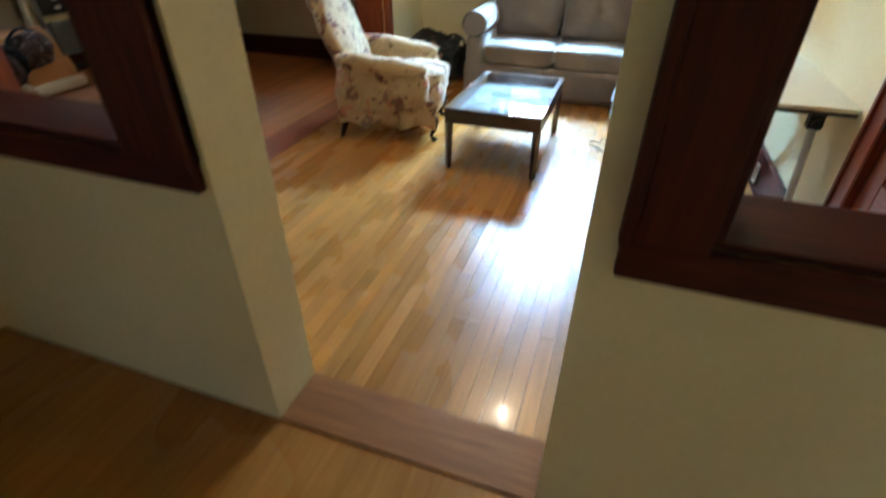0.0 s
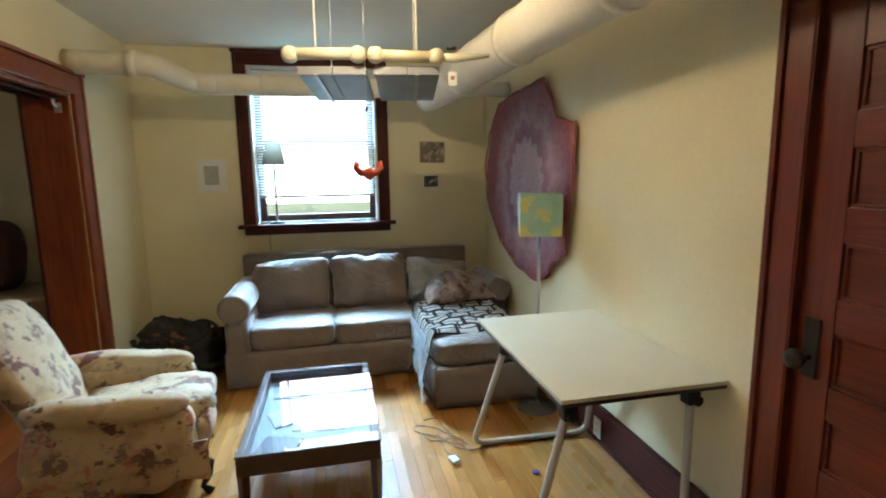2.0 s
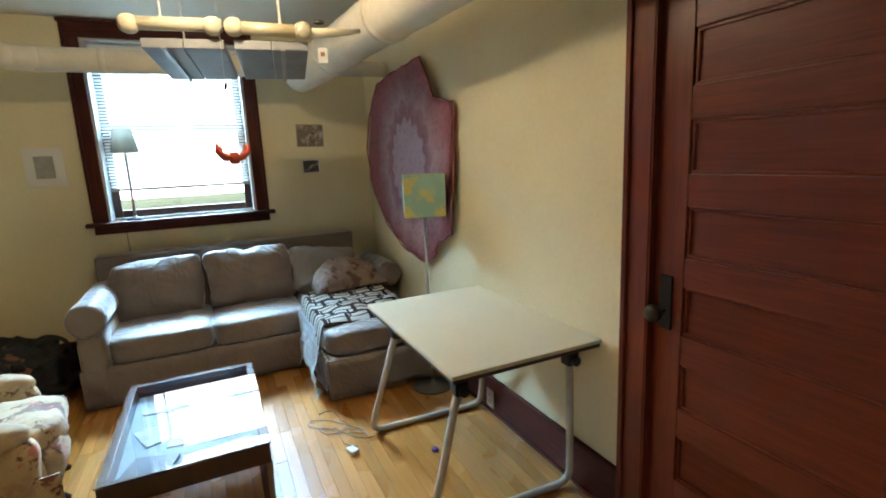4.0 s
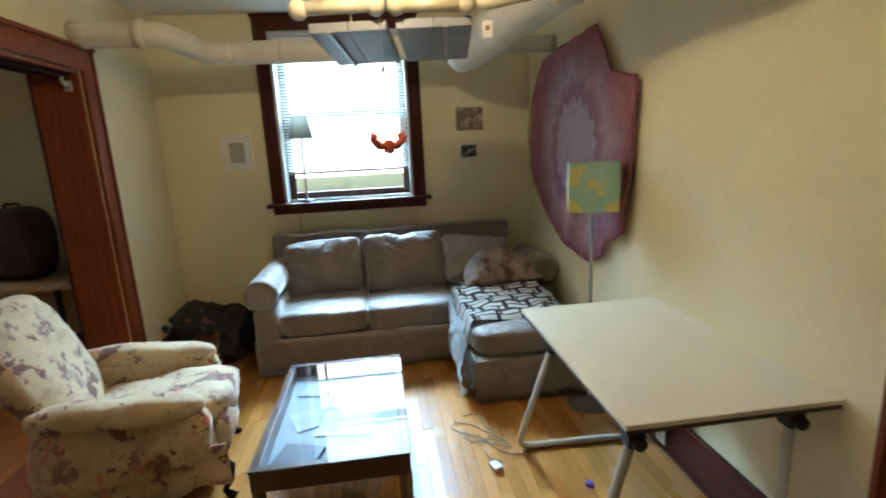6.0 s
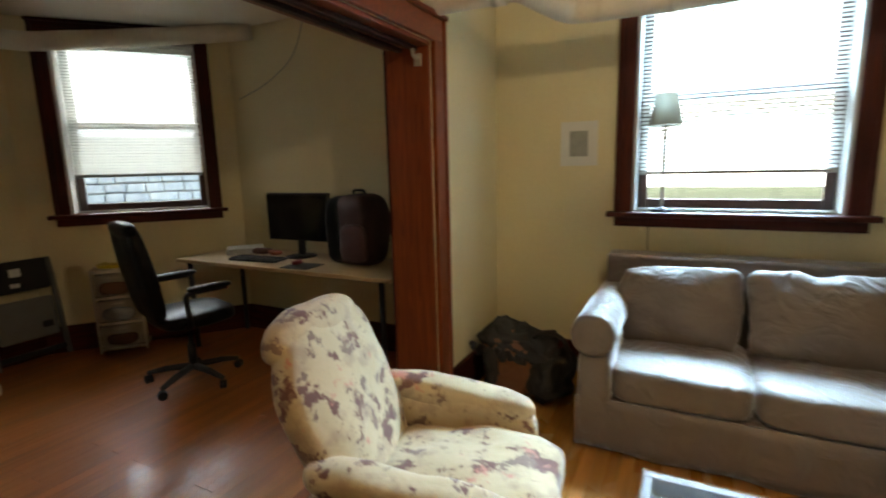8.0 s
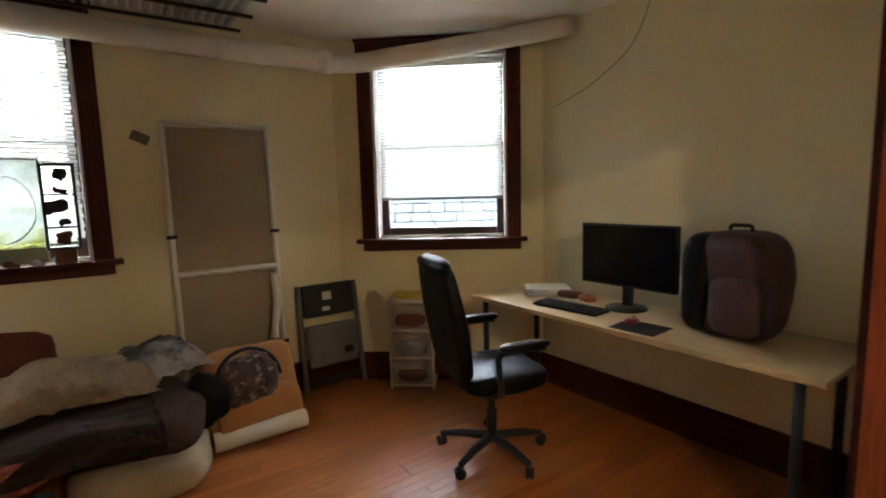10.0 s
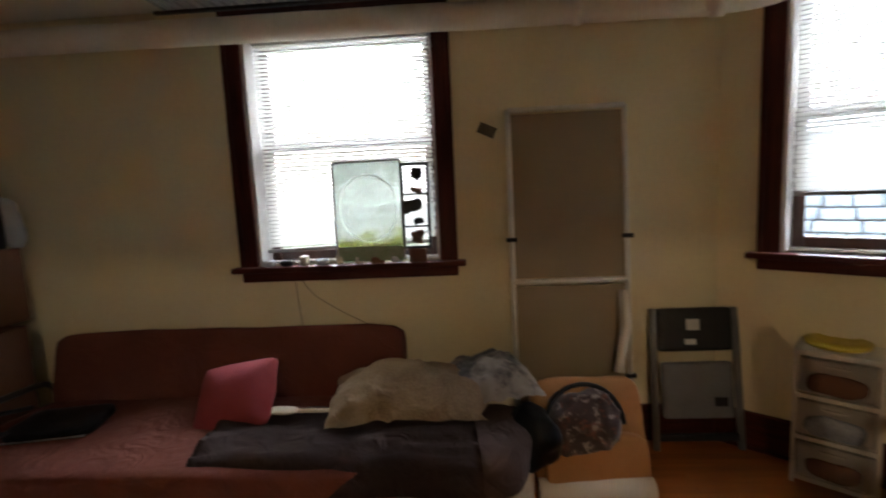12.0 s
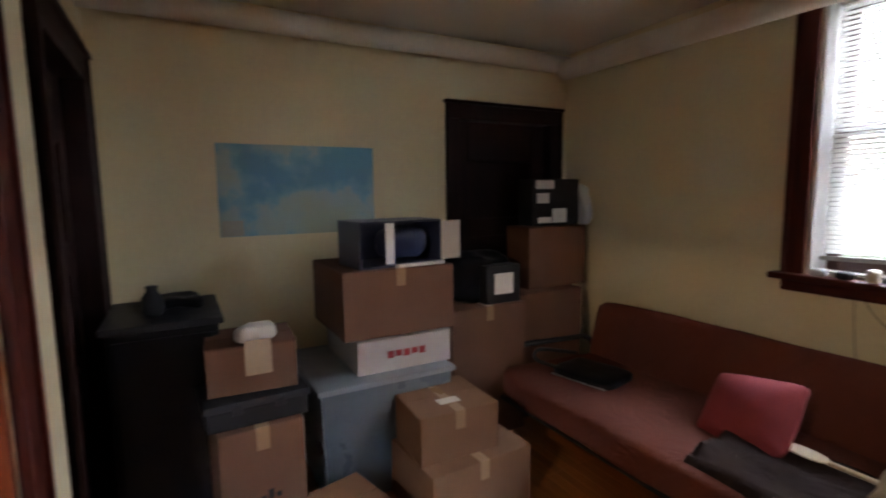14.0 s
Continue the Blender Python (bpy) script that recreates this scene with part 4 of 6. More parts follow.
def tapestry():
    rim = [(6.00, 2.137), (6.42, 2.13), (6.92, 2.10), (7.18, 1.85), (7.30, 1.57), (7.18, 1.22), (6.87, 0.95), (6.50, 0.80), (6.11, 0.75), (5.92, 0.80), (5.86, 0.90), (5.64, 1.02), (5.58, 1.40), (5.54, 1.80), (5.80, 1.855)]
    cy, cz = 6.32, 1.45
    bm = bmesh.new()
    fine = []
    for k, (a, b) in enumerate(zip(rim, rim[1:] + rim[:1])):
        for q in range(4):
            t = q / 4
            wob = 0.012 * math.sin(k * 5 + q * 2.1)
            fine.append((a[0] + (b[0] - a[0]) * t + wob, a[1] + (b[1] - a[1]) * t + wob * 0.6))
    rows = 12
    rings = []
    for r in range(rows + 1):
        s = r / rows
        ring = []
        for y, z in fine:
            yy, zz = (y - cy) * s, (z - cz) * s
            fold = 0.012 * math.sin((yy * 2.2 + zz * 0.6) * 9) + 0.010 * noise.noise(Vector((yy * 4, zz * 3, 1)))
            ring.append(bm.verts.new((-0.026 + fold * (0.4 + s) * 0.8, yy, zz)))
        rings.append(ring)
    n = len(fine)
    for a, b in zip(rings[1:], rings[2:]):
        for k in range(n):
            bm.faces.new((a[k], a[(k + 1) % n], b[(k + 1) % n], b[k]))
    for k in range(n):
        bm.faces.new((rings[0][0], rings[1][k], rings[1][(k + 1) % n]))
    for f in bm.faces:
        f.smooth = True
    bmesh.ops.solidify(bm, geom=bm.faces[:], thickness=0.004)
    ob = part("tapestry", bm, MANDALA)
    ob.location = (EAST - 0.012, cy, cz)
    hem = []
    for k in range(n + 1):
        y, z = fine[k % n]
        hem.append((-0.028, y - cy, z - cz))
    part("hem", tube_bm(hem, 0.006, 5, False), surface("red_hem", (0.34, 0.07, 0.06)), ob, "red hem")
    return tagged(ob, "pink and purple mandala tapestry pinned to the wall", "tapestry")


tapestry()


def framed(name, x0, x1, z0, z1, y, border, mat_frame, mat_pic, label, category, tilt=0.0):
    t = thing(name, label, category, ((x0 + x1) / 2, y, (z0 + z1) / 2))
    t.matrix_world = pose((x0 + x1) / 2, y, (z0 + z1) / 2, 0, tilt, 0)
    w, h = (x1 - x0) / 2, (z1 - z0) / 2
    part("mount", box_bm((-w, -0.012, -h), (w, -0.001, h), 0.002), mat_frame, t)
    part("picture", box_bm((-w + border, -0.0145, -h + border), (w - border, -0.0125, h - border)), mat_pic, t)
    return t


WHITEF = surface("white_frame", (0.74, 0.73, 0.68), (0.68, 0.67, 0.62), 6, 0.5)
framed("photo_print", 0.05, 0.28, 1.63, 1.82, NORTH, 0.008, surface("photo_edge", (0.30, 0.24, 0.18)), spotted("landscape_photo", (0.20, 0.15, 0.11), (((0.46, 0.40, 0.34), 0.5, 0.58), ((0.06, 0.05, 0.04), 0.55, 0.62)), 14), "brown landscape photo print on the wall", "photo", 1.0)
framed("photo_print", 0.07, 0.23, 1.395, 1.525, NORTH, 0.014, WHITEF, spotted("dark_photo", (0.06, 0.05, 0.05), (((0.5, 0.46, 0.42), 0.54, 0.6),), 18), "small dark photo print with white border", "photo", -1.0)
framed("picture_frame", -1.86, -1.625, 1.40, 1.68, NORTH, 0.06, WHITEF, surface("grey_drawing", (0.40, 0.40, 0.36), (0.30, 0.31, 0.29), 22, 0.6), "small grey drawing in a white frame", "picture")

m_, n_, l_, p_ = node_mat("cream_lampshade")
p_.inputs["Base Color"].default_value = (0.46, 0.43, 0.35, 1)
p_.inputs["Roughness"].default_value = 0.8
tr_ = n_.new("ShaderNodeBsdfTranslucent")
tr_.inputs[0].default_value = (0.5, 0.47, 0.38, 1)
mx_ = n_.new("ShaderNodeMixShader")
mx_.inputs[0].default_value = 0.12
l_.new(p_.outputs[0], mx_.inputs[1])
l_.new(tr_.outputs[0], mx_.inputs[2])
l_.new(mx_.outputs[0], n_["Material Output"].inputs[0])
LAMPSHADE = m_
tl = thing("table_lamp", "slim table lamp with cream cone shade on the sill", "lamp", (-1.24, NORTH + 0.035, 1.11))
part("base", lathe_bm([(0.065, 0), (0.065, 0.012), (0.02, 0.02), (0.012, 0.035)], 20), BLACKP, tl, "dark round base", True)
part("stem", tube_bm([(0, 0, 0.03), (0, 0, 0.56)], 0.010, 10), plain("pale_stem", (0.55, 0.54, 0.50), 0.4), tl, "", True)
bm = bmesh.new()
add_tube(bm, [(0, 0, 0.52), (0, 0, 0.70)], [0.095, 0.062], 28, False)
bmesh.ops.solidify(bm, geom=bm.faces[:], thickness=0.002)
part("shade", bm, LAMPSHADE, tl, "cream cone shade", True)
cord = tagged(part("lamp_cord", tube_bm(rounded([(-1.30, NORTH - 0.012, 1.08), (-1.31, NORTH - 0.012, 0.95), (-1.28, NORTH - 0.014, 0.6), (-1.33, NORTH - 0.014, 0.08)], 0.1), 0.003, 6), plain("brown_cord", (0.16, 0.10, 0.05))), "thin brown lamp cord down the wall", "cord")


# dark bag by the corner
BAGB = surface("black_shaggy_cloth", (0.016, 0.014, 0.013), (0.035, 0.03, 0.026), 14, 0.9, 0, 0.8, 90)
BAGT = surface("rust_tan_hide", (0.22, 0.09, 0.04), (0.13, 0.05, 0.025), 6, 0.8, 0, 0.5, 80)
bag = thing("duffel_bag", "black and rust patterned soft bag slumped in the corner", "bag", (-2.02, 6.97, 0), -14)
part("body", soft_bm((0.44, 0.38, 0.34), pose(0, 0, 0.175, 0, 5, 0), 3.2, 0.035, 5, 3), BAGT, bag)
part("flap", soft_bm((0.50, 0.38, 0.13), pose(0.02, 0.03, 0.315, 6, 8, 0), 2.8, 0.055, 9, 5, seg=30), BAGB, bag, "black shaggy flap")
part("side", soft_bm((0.20, 0.38, 0.28), pose(0.25, 0.0, 0.15), 3, 0.05, 9, 8, seg=30), BAGB, bag, "black shaggy side")
part("strip", soft_bm((0.10, 0.09, 0.32), pose(-0.06, -0.185, 0.17, 8, 0, 0), 3, 0.035, 12, 9), BAGB, bag, "black shaggy strip")
for k in range(9):
    part("tuft", soft_bm((0.05, 0.03, 0.07), pose(-0.20 + 0.046 * k, -0.195 + 0.012 * math.sin(k * 2.1), 0.285 + 0.012 * math.cos(k * 3.3), 10, 25 * math.sin(k * 1.9), 0), 2.4, 0.012, 20, k, seg=8), BAGB, bag)
part("strap", tube_bm(rounded([(0.1, 0, 0.34), (0.2, 0.03, 0.42), (0.32, 0.05, 0.37), (0.36, 0.02, 0.22)], 0.06), 0.014, 8), BAGB, bag, "black strap", True)

# small things on the floor
WHITEP = plain("white_plastic", (0.72, 0.71, 0.67), 0.4)
ch = thing("charger", "white plug charger lying on the floor", "charger", (-0.173, 5.22, 0.0), 20)
part("body", box_bm((-0.022, -0.03, 0), (0.022, 0.03, 0.026), 0.006), WHITEP, ch)
for s in (-1, 1):
    part("prong", box_bm((s * 0.008 - 0.002, 0.03, 0.010), (s * 0.008 + 0.002, 0.046, 0.016)), STEEL, ch)
tagged(part("bottle_cap", lathe_bm([(0.018, 0), (0.019, 0.008), (0.016, 0.014), (0.004, 0.015)], 18, pose(0.21, 5.03, 0)), plain("purple_plastic", (0.10, 0.04, 0.30), 0.35), smooth=True), "purple plastic bottle cap on the floor", "cap")
pts = []
for k in range(70):
    a = k * 0.27
    pts.append((-0.25 + 0.11 * math.sin(a) + 0.0022 * k + 0.02 * math.sin(k * 0.9), 5.60 + 0.10 * math.cos(a * 1.13) - 0.004 * k + 0.02 * math.sin(k), 0.004 + 0.003 * (k % 3)))
tagged(part("cable", tube_bm(pts, 0.003, 6), plain("tan_cable", (0.30, 0.20, 0.12), 0.5), smooth=True), "thin tan charging cable in loose loops", "cable")
ot = thing("wall_outlet", "white wall outlet on the dark baseboard", "outlet", (EAST - 0.028, 5.22, 0.09))
part("plate", box_bm((-0.008, -0.036, -0.055), (0, 0.036, 0.055), 0.003), WHITEP, ot)
for z in (-0.02, 0.02):
    part("socket", lathe_bm([(0.015, 0), (0.014, 0.002), (0.004, 0.002)], 12, pose(-0.008, 0, z, 0, -90, 0)), plain("socket_face", (0.55, 0.54, 0.5), 0.4), ot)

# pipes under the ceiling
def pipe(name, runs, label, bands=()):
    """Wrapped pipework: runs of points and radius as parts, bands as collars."""
    t = thing(name, label, "pipe", (0, 0, 0))
    for pts, r in runs:
        n = []
        for a, b in zip(pts[:-1], pts[1:]):
            k = max(2, int((Vector(b) - Vector(a)).length / 0.07))
            n += [Vector(a).lerp(Vector(b), i / k) for i in range(k)]
        n.append(Vector(pts[-1]))
        rr = [r * (1 + 0.035 * noise.noise(p * 6)) for p in n]
        n = [p + Vector((0, 0, 0.004 * noise.noise(p * 3))) for p in n]
        part("pipe_run", tube_bm(n, rr, 18), PIPEW, t, "", True)
    for p, q, r in bands:
        part("band", tube_bm([p, q], r, 18), PIPEW, t, "", True)
    return t


pz = 2.185
pipe("heating_pipe", [([(-1.57, 6.80, pz), (0.02, 6.80, pz)], 0.074), ([(0.0, 6.80, pz), (EAST, 6.80, pz + 0.01)], 0.058),
                      (rounded([(FACE_L, 6.46, pz + 0.055), (-1.84, 6.46, pz + 0.055), (-1.68, 6.78, pz), (-1.5, 6.80, pz)], 0.05), 0.072)], "cream painted wrapped heating pipe under the ceiling",
     [((-1.97, 6.46, pz + 0.055), (-1.91, 6.46, pz + 0.055), 0.080), ((-1.22, 6.80, pz), (-1.18, 6.80, pz), 0.076), ((-0.72, 6.80, pz), (-0.68, 6.80, pz), 0.074)])
pipe("main_duct", [(rounded([(0.03, 6.86, 2.15), (0.10, 6.60, 2.17), (0.16, 6.2, 2.20), (0.25, 5.1, 2.20), (0.42, SOUTH_L, 2.21)], 0.2), 0.132)], "large cream wrapped heating main under the ceiling",
     [((0.225, 5.40, 2.20), (0.229, 5.35, 2.20), 0.140), ((0.296, 4.55, 2.203), (0.300, 4.50, 2.203), 0.140), ((0.148, 6.28, 2.195), (0.152, 6.25, 2.197), 0.139)])

# hung radiator
BRASS = surface("aged_cream_brass", (0.62, 0.50, 0.26), (0.66, 0.62, 0.50), 9, 0.4, 0.2, 0.1)
CREAMP = surface("cream_enamel", (0.72, 0.68, 0.54), (0.64, 0.58, 0.42), 9, 0.4)
GREYR = surface("grey_radiator_paint", (0.30, 0.31, 0.33), (0.24, 0.25, 0.27), 8, 0.5, 0.2)
rd = thing("ceiling_radiator", "hung heating radiator with cream header and grey plates", "radiator", (-0.52, 5.52, 2.13), -8)
part("header", tube_bm([(-0.40, 0, 0), (-0.02, 0, 0)], 0.030, 16), CREAMP, rd, "cream header pipe", True)
part("header", tube_bm([(0.0, 0, -0.005), (0.36, 0, -0.018)], 0.030, 16), BRASS, rd, "aged brass header pipe", True)
for x in (-0.40, -0.06, 0.03, 0.34):
    part("boss", soft_bm((0.085, 0.085, 0.085), pose(x, -0.005, -0.005 - 0.03 * max(0, x)), 2.2, 0, seg=10), CREAMP if x < 0.2 else BRASS, rd)
for x0, x1 in ((-0.37, -0.02), (0.02, 0.36)):
    for k in range(2):
        xa = x0 + (x1 - x0) * k / 2
        part("radiator_plate", box_bm((xa + 0.001, 0.02, -0.10), (xa + (x1 - x0) / 2 - 0.001, 0.62, -0.055), 0.006, pose(0, 0, 0, -4, 0, 0)), GREYR, rd)
for x in (-0.27, 0.24):
    part("strap", box_bm((x - 0.010, -0.03, -0.118), (x + 0.010, 0.60, -0.108), 0.002, pose(0, 0, 0, -4, 0, 0)), STEEL, rd)
    part("hanger_rod", tube_bm([(x, 0, 0.0), (x, 0, CEILING - 2.13)], 0.0045, 6), CORD, rd)
    part("hanger_rod", tube_bm([(x, 0.56, -0.12), (x, 0.56, CEILING - 2.13)], 0.0045, 6), CORD, rd)
part("valve", tube_bm([(0.36, 0, -0.018), (0.44, 0.0, -0.02), (0.62, 0.03, 0.0)], [0.022, 0.024, 0.012], 12), CREAMP, rd, "", True)
part("valve_wheel", lathe_bm([(0.012, 0), (0.026, 0.004), (0.026, 0.012), (0.008, 0.016)], 14, pose(0.42, 0, 0.02)), BLACKMETAL, rd)
tg = thing("paper_tag", "small white paper tag hanging from the valve", "tag", (-0.10, 5.455, 2.02), -10)
part("card", box_bm((-0.022, -0.001, -0.05), (0.022, 0.001, 0.02), 0), WHITEP, tg)
part("printed_patch", box_bm((-0.01, -0.002, -0.02), (0.01, -0.0012, 0.0)), plain("red_brown_print", (0.3, 0.12, 0.06)), tg)
part("string", tube_bm([(0, 0, 0.02), (0, 0, 0.075)], 0.001, 4), CORD, tg)

# hanging red paper lobster shape
RED = surface("red_paper", (0.52, 0.05, 0.025), (0.62, 0.12, 0.04), 12, 0.6)
lb = thing("hanging_ornament", "red and orange folded paper ornament on a thread", "ornament", (-0.574, 5.11, 1.53), 25)
OSZ = Matrix.Diagonal((0.84, 0.84, 0.9, 1))
part("body", soft_bm((0.05, 0.035, 0.06), OSZ @ pose(0, 0, -0.010), 2.2, 0.006, 20, 2, seg=10), RED, lb)
for s in (-1, 1):
    part("wing", tube_bm([OSZ @ Vector(v) for v in ((0.01 * s, 0, -0.01), (0.045 * s, 0.005, -0.005), (0.075 * s, 0, 0.02), (0.078 * s, 0, 0.055))], [0.012, 0.016, 0.014, 0.003], 8), RED, lb, "", True)
    part("claw", tube_bm([OSZ @ Vector(v) for v in ((0.066 * s, 0, 0.018), (0.056 * s, 0.002, 0.034), (0.062 * s, 0, 0.05))], [0.008, 0.007, 0.002], 6), RED, lb)
    for k in range(2):
        part("leg", tube_bm([(0.01 * s, 0, -0.016 - 0.010 * k), (0.028 * s, -0.008, -0.020 - 0.010 * k), (0.036 * s, -0.005, -0.012 - 0.012 * k)], [0.004, 0.003, 0.0012], 6), RED, lb)
part("thread", tube_bm([(0, 0, 0.02), (0.0, 0.0, CEILING - 1.53)], 0.0009, 4), CORD, lb)
part("bead", soft_bm((0.012, 0.012, 0.03), pose(0, 0, 0.27, 0, 20, 0), 2.2, seg=8), DARKWOOD, lb)

cl = thing("ceiling_lamp", "round white glass flush ceiling lamp", "lamp", (-0.65, 5.0, CEILING))
part("pan", lathe_bm([(0.12, 0), (0.13, -0.02), (0.10, -0.035)], 28), WHITEP, cl, "", True)
bm = lathe_bm([(0.095, -0.036), (0.10, -0.06), (0.06, -0.085), (0.01, -0.092)], 28)
part("diffuser", bm, glow("lit_opal_glass", (1.0, 0.88, 0.68), 6.0), cl, "lit opal glass", True).visible_shadow = False

# ---- study things ----
BIRCH = wood("pale_birch_top", (0.52, 0.38, 0.21), (0.44, 0.31, 0.16), 0.4, 0, 0.15, 2.0)
BLACKL = surface("black_leather", (0.004, 0.004, 0.005), (0.007, 0.007, 0.008), 12, 0.40, 0, 0.35, 120, spec=0.13)
SCREEN = plain("dark_screen", (0.006, 0.006, 0.008), 0.12)
DKGREY = surface("dark_grey_plastic", (0.022, 0.022, 0.024), (0.016, 0.016, 0.018), 10, 0.55, spec=0.3)
MIDGREY = surface("grey_plastic", (0.16, 0.165, 0.165), (0.12, 0.122, 0.122), 8, 0.5)
CARD = surface("cardboard", (0.175, 0.080, 0.034), (0.14, 0.063, 0.027), 5, 0.85, 0, 0.2, 150)
CARD2 = surface("dull_cardboard", (0.150, 0.066, 0.033), (0.12, 0.052, 0.026), 5, 0.85, 0, 0.2, 150)
TAPE = surface("packing_tape", (0.28, 0.165, 0.08), (0.24, 0.14, 0.066), 6, 0.3)

dk = thing("desk", "pale birch topped desk along the wall", "desk", (-3.72, 6.87, 0))
part("desktop", box_bm((-1.0, -0.30, 0.715), (1.02, 0.31, 0.742), 0.004), BIRCH, dk)
for x in (-0.92, 0.92):
    for y in (-0.24, 0.26):
        part("leg", tube_bm([(x, y, 0.714), (x, y, 0.0)], 0.02, 10), DKGREY, dk, "", True)
part("crossbar", box_bm((-0.9, 0.20, 0.66), (0.9, 0.23, 0.714), 0.003), DKGREY, dk)

mo_ = thing("monitor", "black flat computer monitor, switched off", "monitor", (-3.80, 7.0, 0.742), 1)
part("housing", box_bm((-0.305, -0.02, 0.13), (0.305, 0.02, 0.50), 0.006), BLACKP, mo_)
part("screen", box_bm((-0.292, -0.0225, 0.145), (0.292, -0.0205, 0.487)), SCREEN, mo_, "dark switched-off screen")
part("neck", box_bm((-0.03, 0.0, 0.012), (0.03, 0.03, 0.16), 0.005), BLACKP, mo_)
part("foot", lathe_bm([(0.12, 0), (0.12, 0.008), (0.05, 0.016), (0.02, 0.018)], 28), BLACKP, mo_, "", True)

kb = thing("keyboard", "black computer keyboard on the desk", "keyboard", (-4.02, 6.76, 0.742), 4)
part("tray", box_bm((-0.22, -0.075, 0), (0.22, 0.075, 0.018), 0.005), BLACKP, kb)
key = box_bm((-0.0085, -0.0085, 0.0185), (0.0085, 0.0085, 0.026), 0.002)
kme = part("key", key, DKGREY, kb)
for r_ in range(5):
    for c_ in range(18):
        if r_ + c_:
            k_ = new("key", kme.data)
            k_.parent = kb
            k_.location = (-0.2 + c_ * 0.0235, -0.055 + r_ * 0.026, 0)
kme.location = (-0.2, -0.055, 0)
tagged(part("mouse_pad", box_bm((-0.12, -0.10, 0), (0.12, 0.10, 0.004), 0.002, pose(-3.52, 6.70, 0.742, 0, 0, 4)), BLACKP), "black mouse pad on the desk", "mouse pad")
ms = thing("mouse", "small red and black computer mouse", "mouse", (-3.58, 6.72, 0.746), 10)
part("shell", soft_bm((0.058, 0.10, 0.034), pose(0, 0, 0.018), 2.6, seg=12), surface("red_plastic", (0.30, 0.02, 0.03), (0.06, 0.01, 0.012), 30, 0.3), ms)
part("wheel", lathe_bm([(0.008, -0.003), (0.008, 0.003)], 10, pose(0, 0.025, 0.033, 0, 90, 0)), BLACKP, ms)
for k, (a, w, d) in enumerate(((3, 0.22, 0.30), (-6, 0.21, 0.28), (8, 0.20, 0.27), (0, 0.22, 0.29))):
    tagged(part("booklet", box_bm((-w / 2, -d / 2, 0), (w / 2, d / 2, 0.011), 0.001, pose(-4.42, 7.0, 0.742 + 0.0115 * k, 0, 0, a - 40)), PAPER if k % 2 else WHITEP), "white paper booklet stacked on the desk", "paper", group="papers on the desk")
tagged(part("sunglasses_case", soft_bm((0.17, 0.07, 0.05), pose(-4.20, 6.98, 0.768, 0, 0, 20), 3, 0.004, 12, 2, seg=10), surface("brown_case", (0.14, 0.06, 0.04))), "small brown soft case on the desk", "case")
tagged(part("orange_packet", soft_bm((0.12, 0.09, 0.035), pose(-4.08, 7.0, 0.760, 0, 0, -15), 3.5, 0.004, 12, 4, seg=10), surface("orange_red_packet", (0.46, 0.13, 0.07))), "small orange-red packet on the desk", "packet")

bp = thing("backpack", "large dark red and black backpack standing on the desk", "backpack", (-3.16, 6.93, 0.742), -6)
part("body", soft_bm((0.40, 0.28, 0.50), pose(0, 0, 0.25), 4, 0.012, 5, 2), surface("dark_red_nylon", (0.055, 0.016, 0.016), (0.034, 0.011, 0.012), 8, 0.6), bp)
part("side_panel", soft_bm((0.16, 0.29, 0.49), pose(-0.14, -0.01, 0.245), 4, 0.012, 5, 5), BLACKL, bp, "black side panel")
part("front_pocket", soft_bm((0.22, 0.08, 0.26), pose(0.07, -0.15, 0.17), 3.6, 0.01, 6, 6), bpy.data.materials["dark_red_nylon"], bp)
part("handle", tube_bm(rounded([(-0.05, 0, 0.49), (-0.05, 0, 0.525), (0.05, 0, 0.525), (0.05, 0, 0.49)], 0.025), 0.009, 8), BLACKP, bp)


def office_chair():
    c = thing("office_chair", "black leather office chair with padded arms", "chair", (-4.08, 6.18, 0), -16)
    part("seat", soft_bm((0.50, 0.48, 0.11), pose(0, 0.02, 0.475), 4, 0.008, 6, 1), BLACKL, c)
    part("backrest", soft_bm((0.47, 0.10, 0.62), pose(0, -0.26, 0.80, 10, 0, 0), 4.5, 0.008, 5, 2), BLACKL, c)
    part("headband", soft_bm((0.42, 0.09, 0.10), pose(0, -0.315, 1.085, 10, 0, 0), 3, 0.004, 5, 3), BLACKL, c)
    for x in (-0.29, 0.29):
        a = part("arm_frame", tube_bm(rounded([(x * 0.8, -0.10, 0.44), (x, -0.08, 0.46), (x, -0.10, 0.68), (x, 0.16, 0.68)], 0.05), 0.016, 10), BLACKP, c, "", True)
        part("arm_pad", soft_bm((0.065, 0.27, 0.035), pose(x, 0.05, 0.70), 4, seg=10), BLACKL, a)
    part("gas_column", tube_bm([(0, 0, 0.10), (0, 0, 0.26), (0, 0, 0.261), (0, 0, 0.42)], [0.028, 0.028, 0.018, 0.018], 14), BLACKP, c, "", True)
    part("tilt_box", box_bm((-0.09, -0.11, 0.39), (0.09, 0.13, 0.425), 0.008), BLACKP, c)
    for k in range(5):
        a = radians(72 * k + 14)
        x, y = 0.30 * math.cos(a), 0.30 * math.sin(a)
        s = part("base_spoke", tube_bm([(0, 0, 0.105), (x * 0.6, y * 0.6, 0.095), (x, y, 0.072)], [0.026, 0.022, 0.016], 8), DKGREY, c, "", True)
        part("caster", lathe_bm([(0.012, -0.022), (0.029, -0.02), (0.029, -0.004), (0.02, 0), (0.029, 0.004), (0.029, 0.02), (0.012, 0.022)], 16, pose(x, y, 0.0295, 0, 90, 72 * k + 60)), BLACKP, s)
    return c


office_chair()

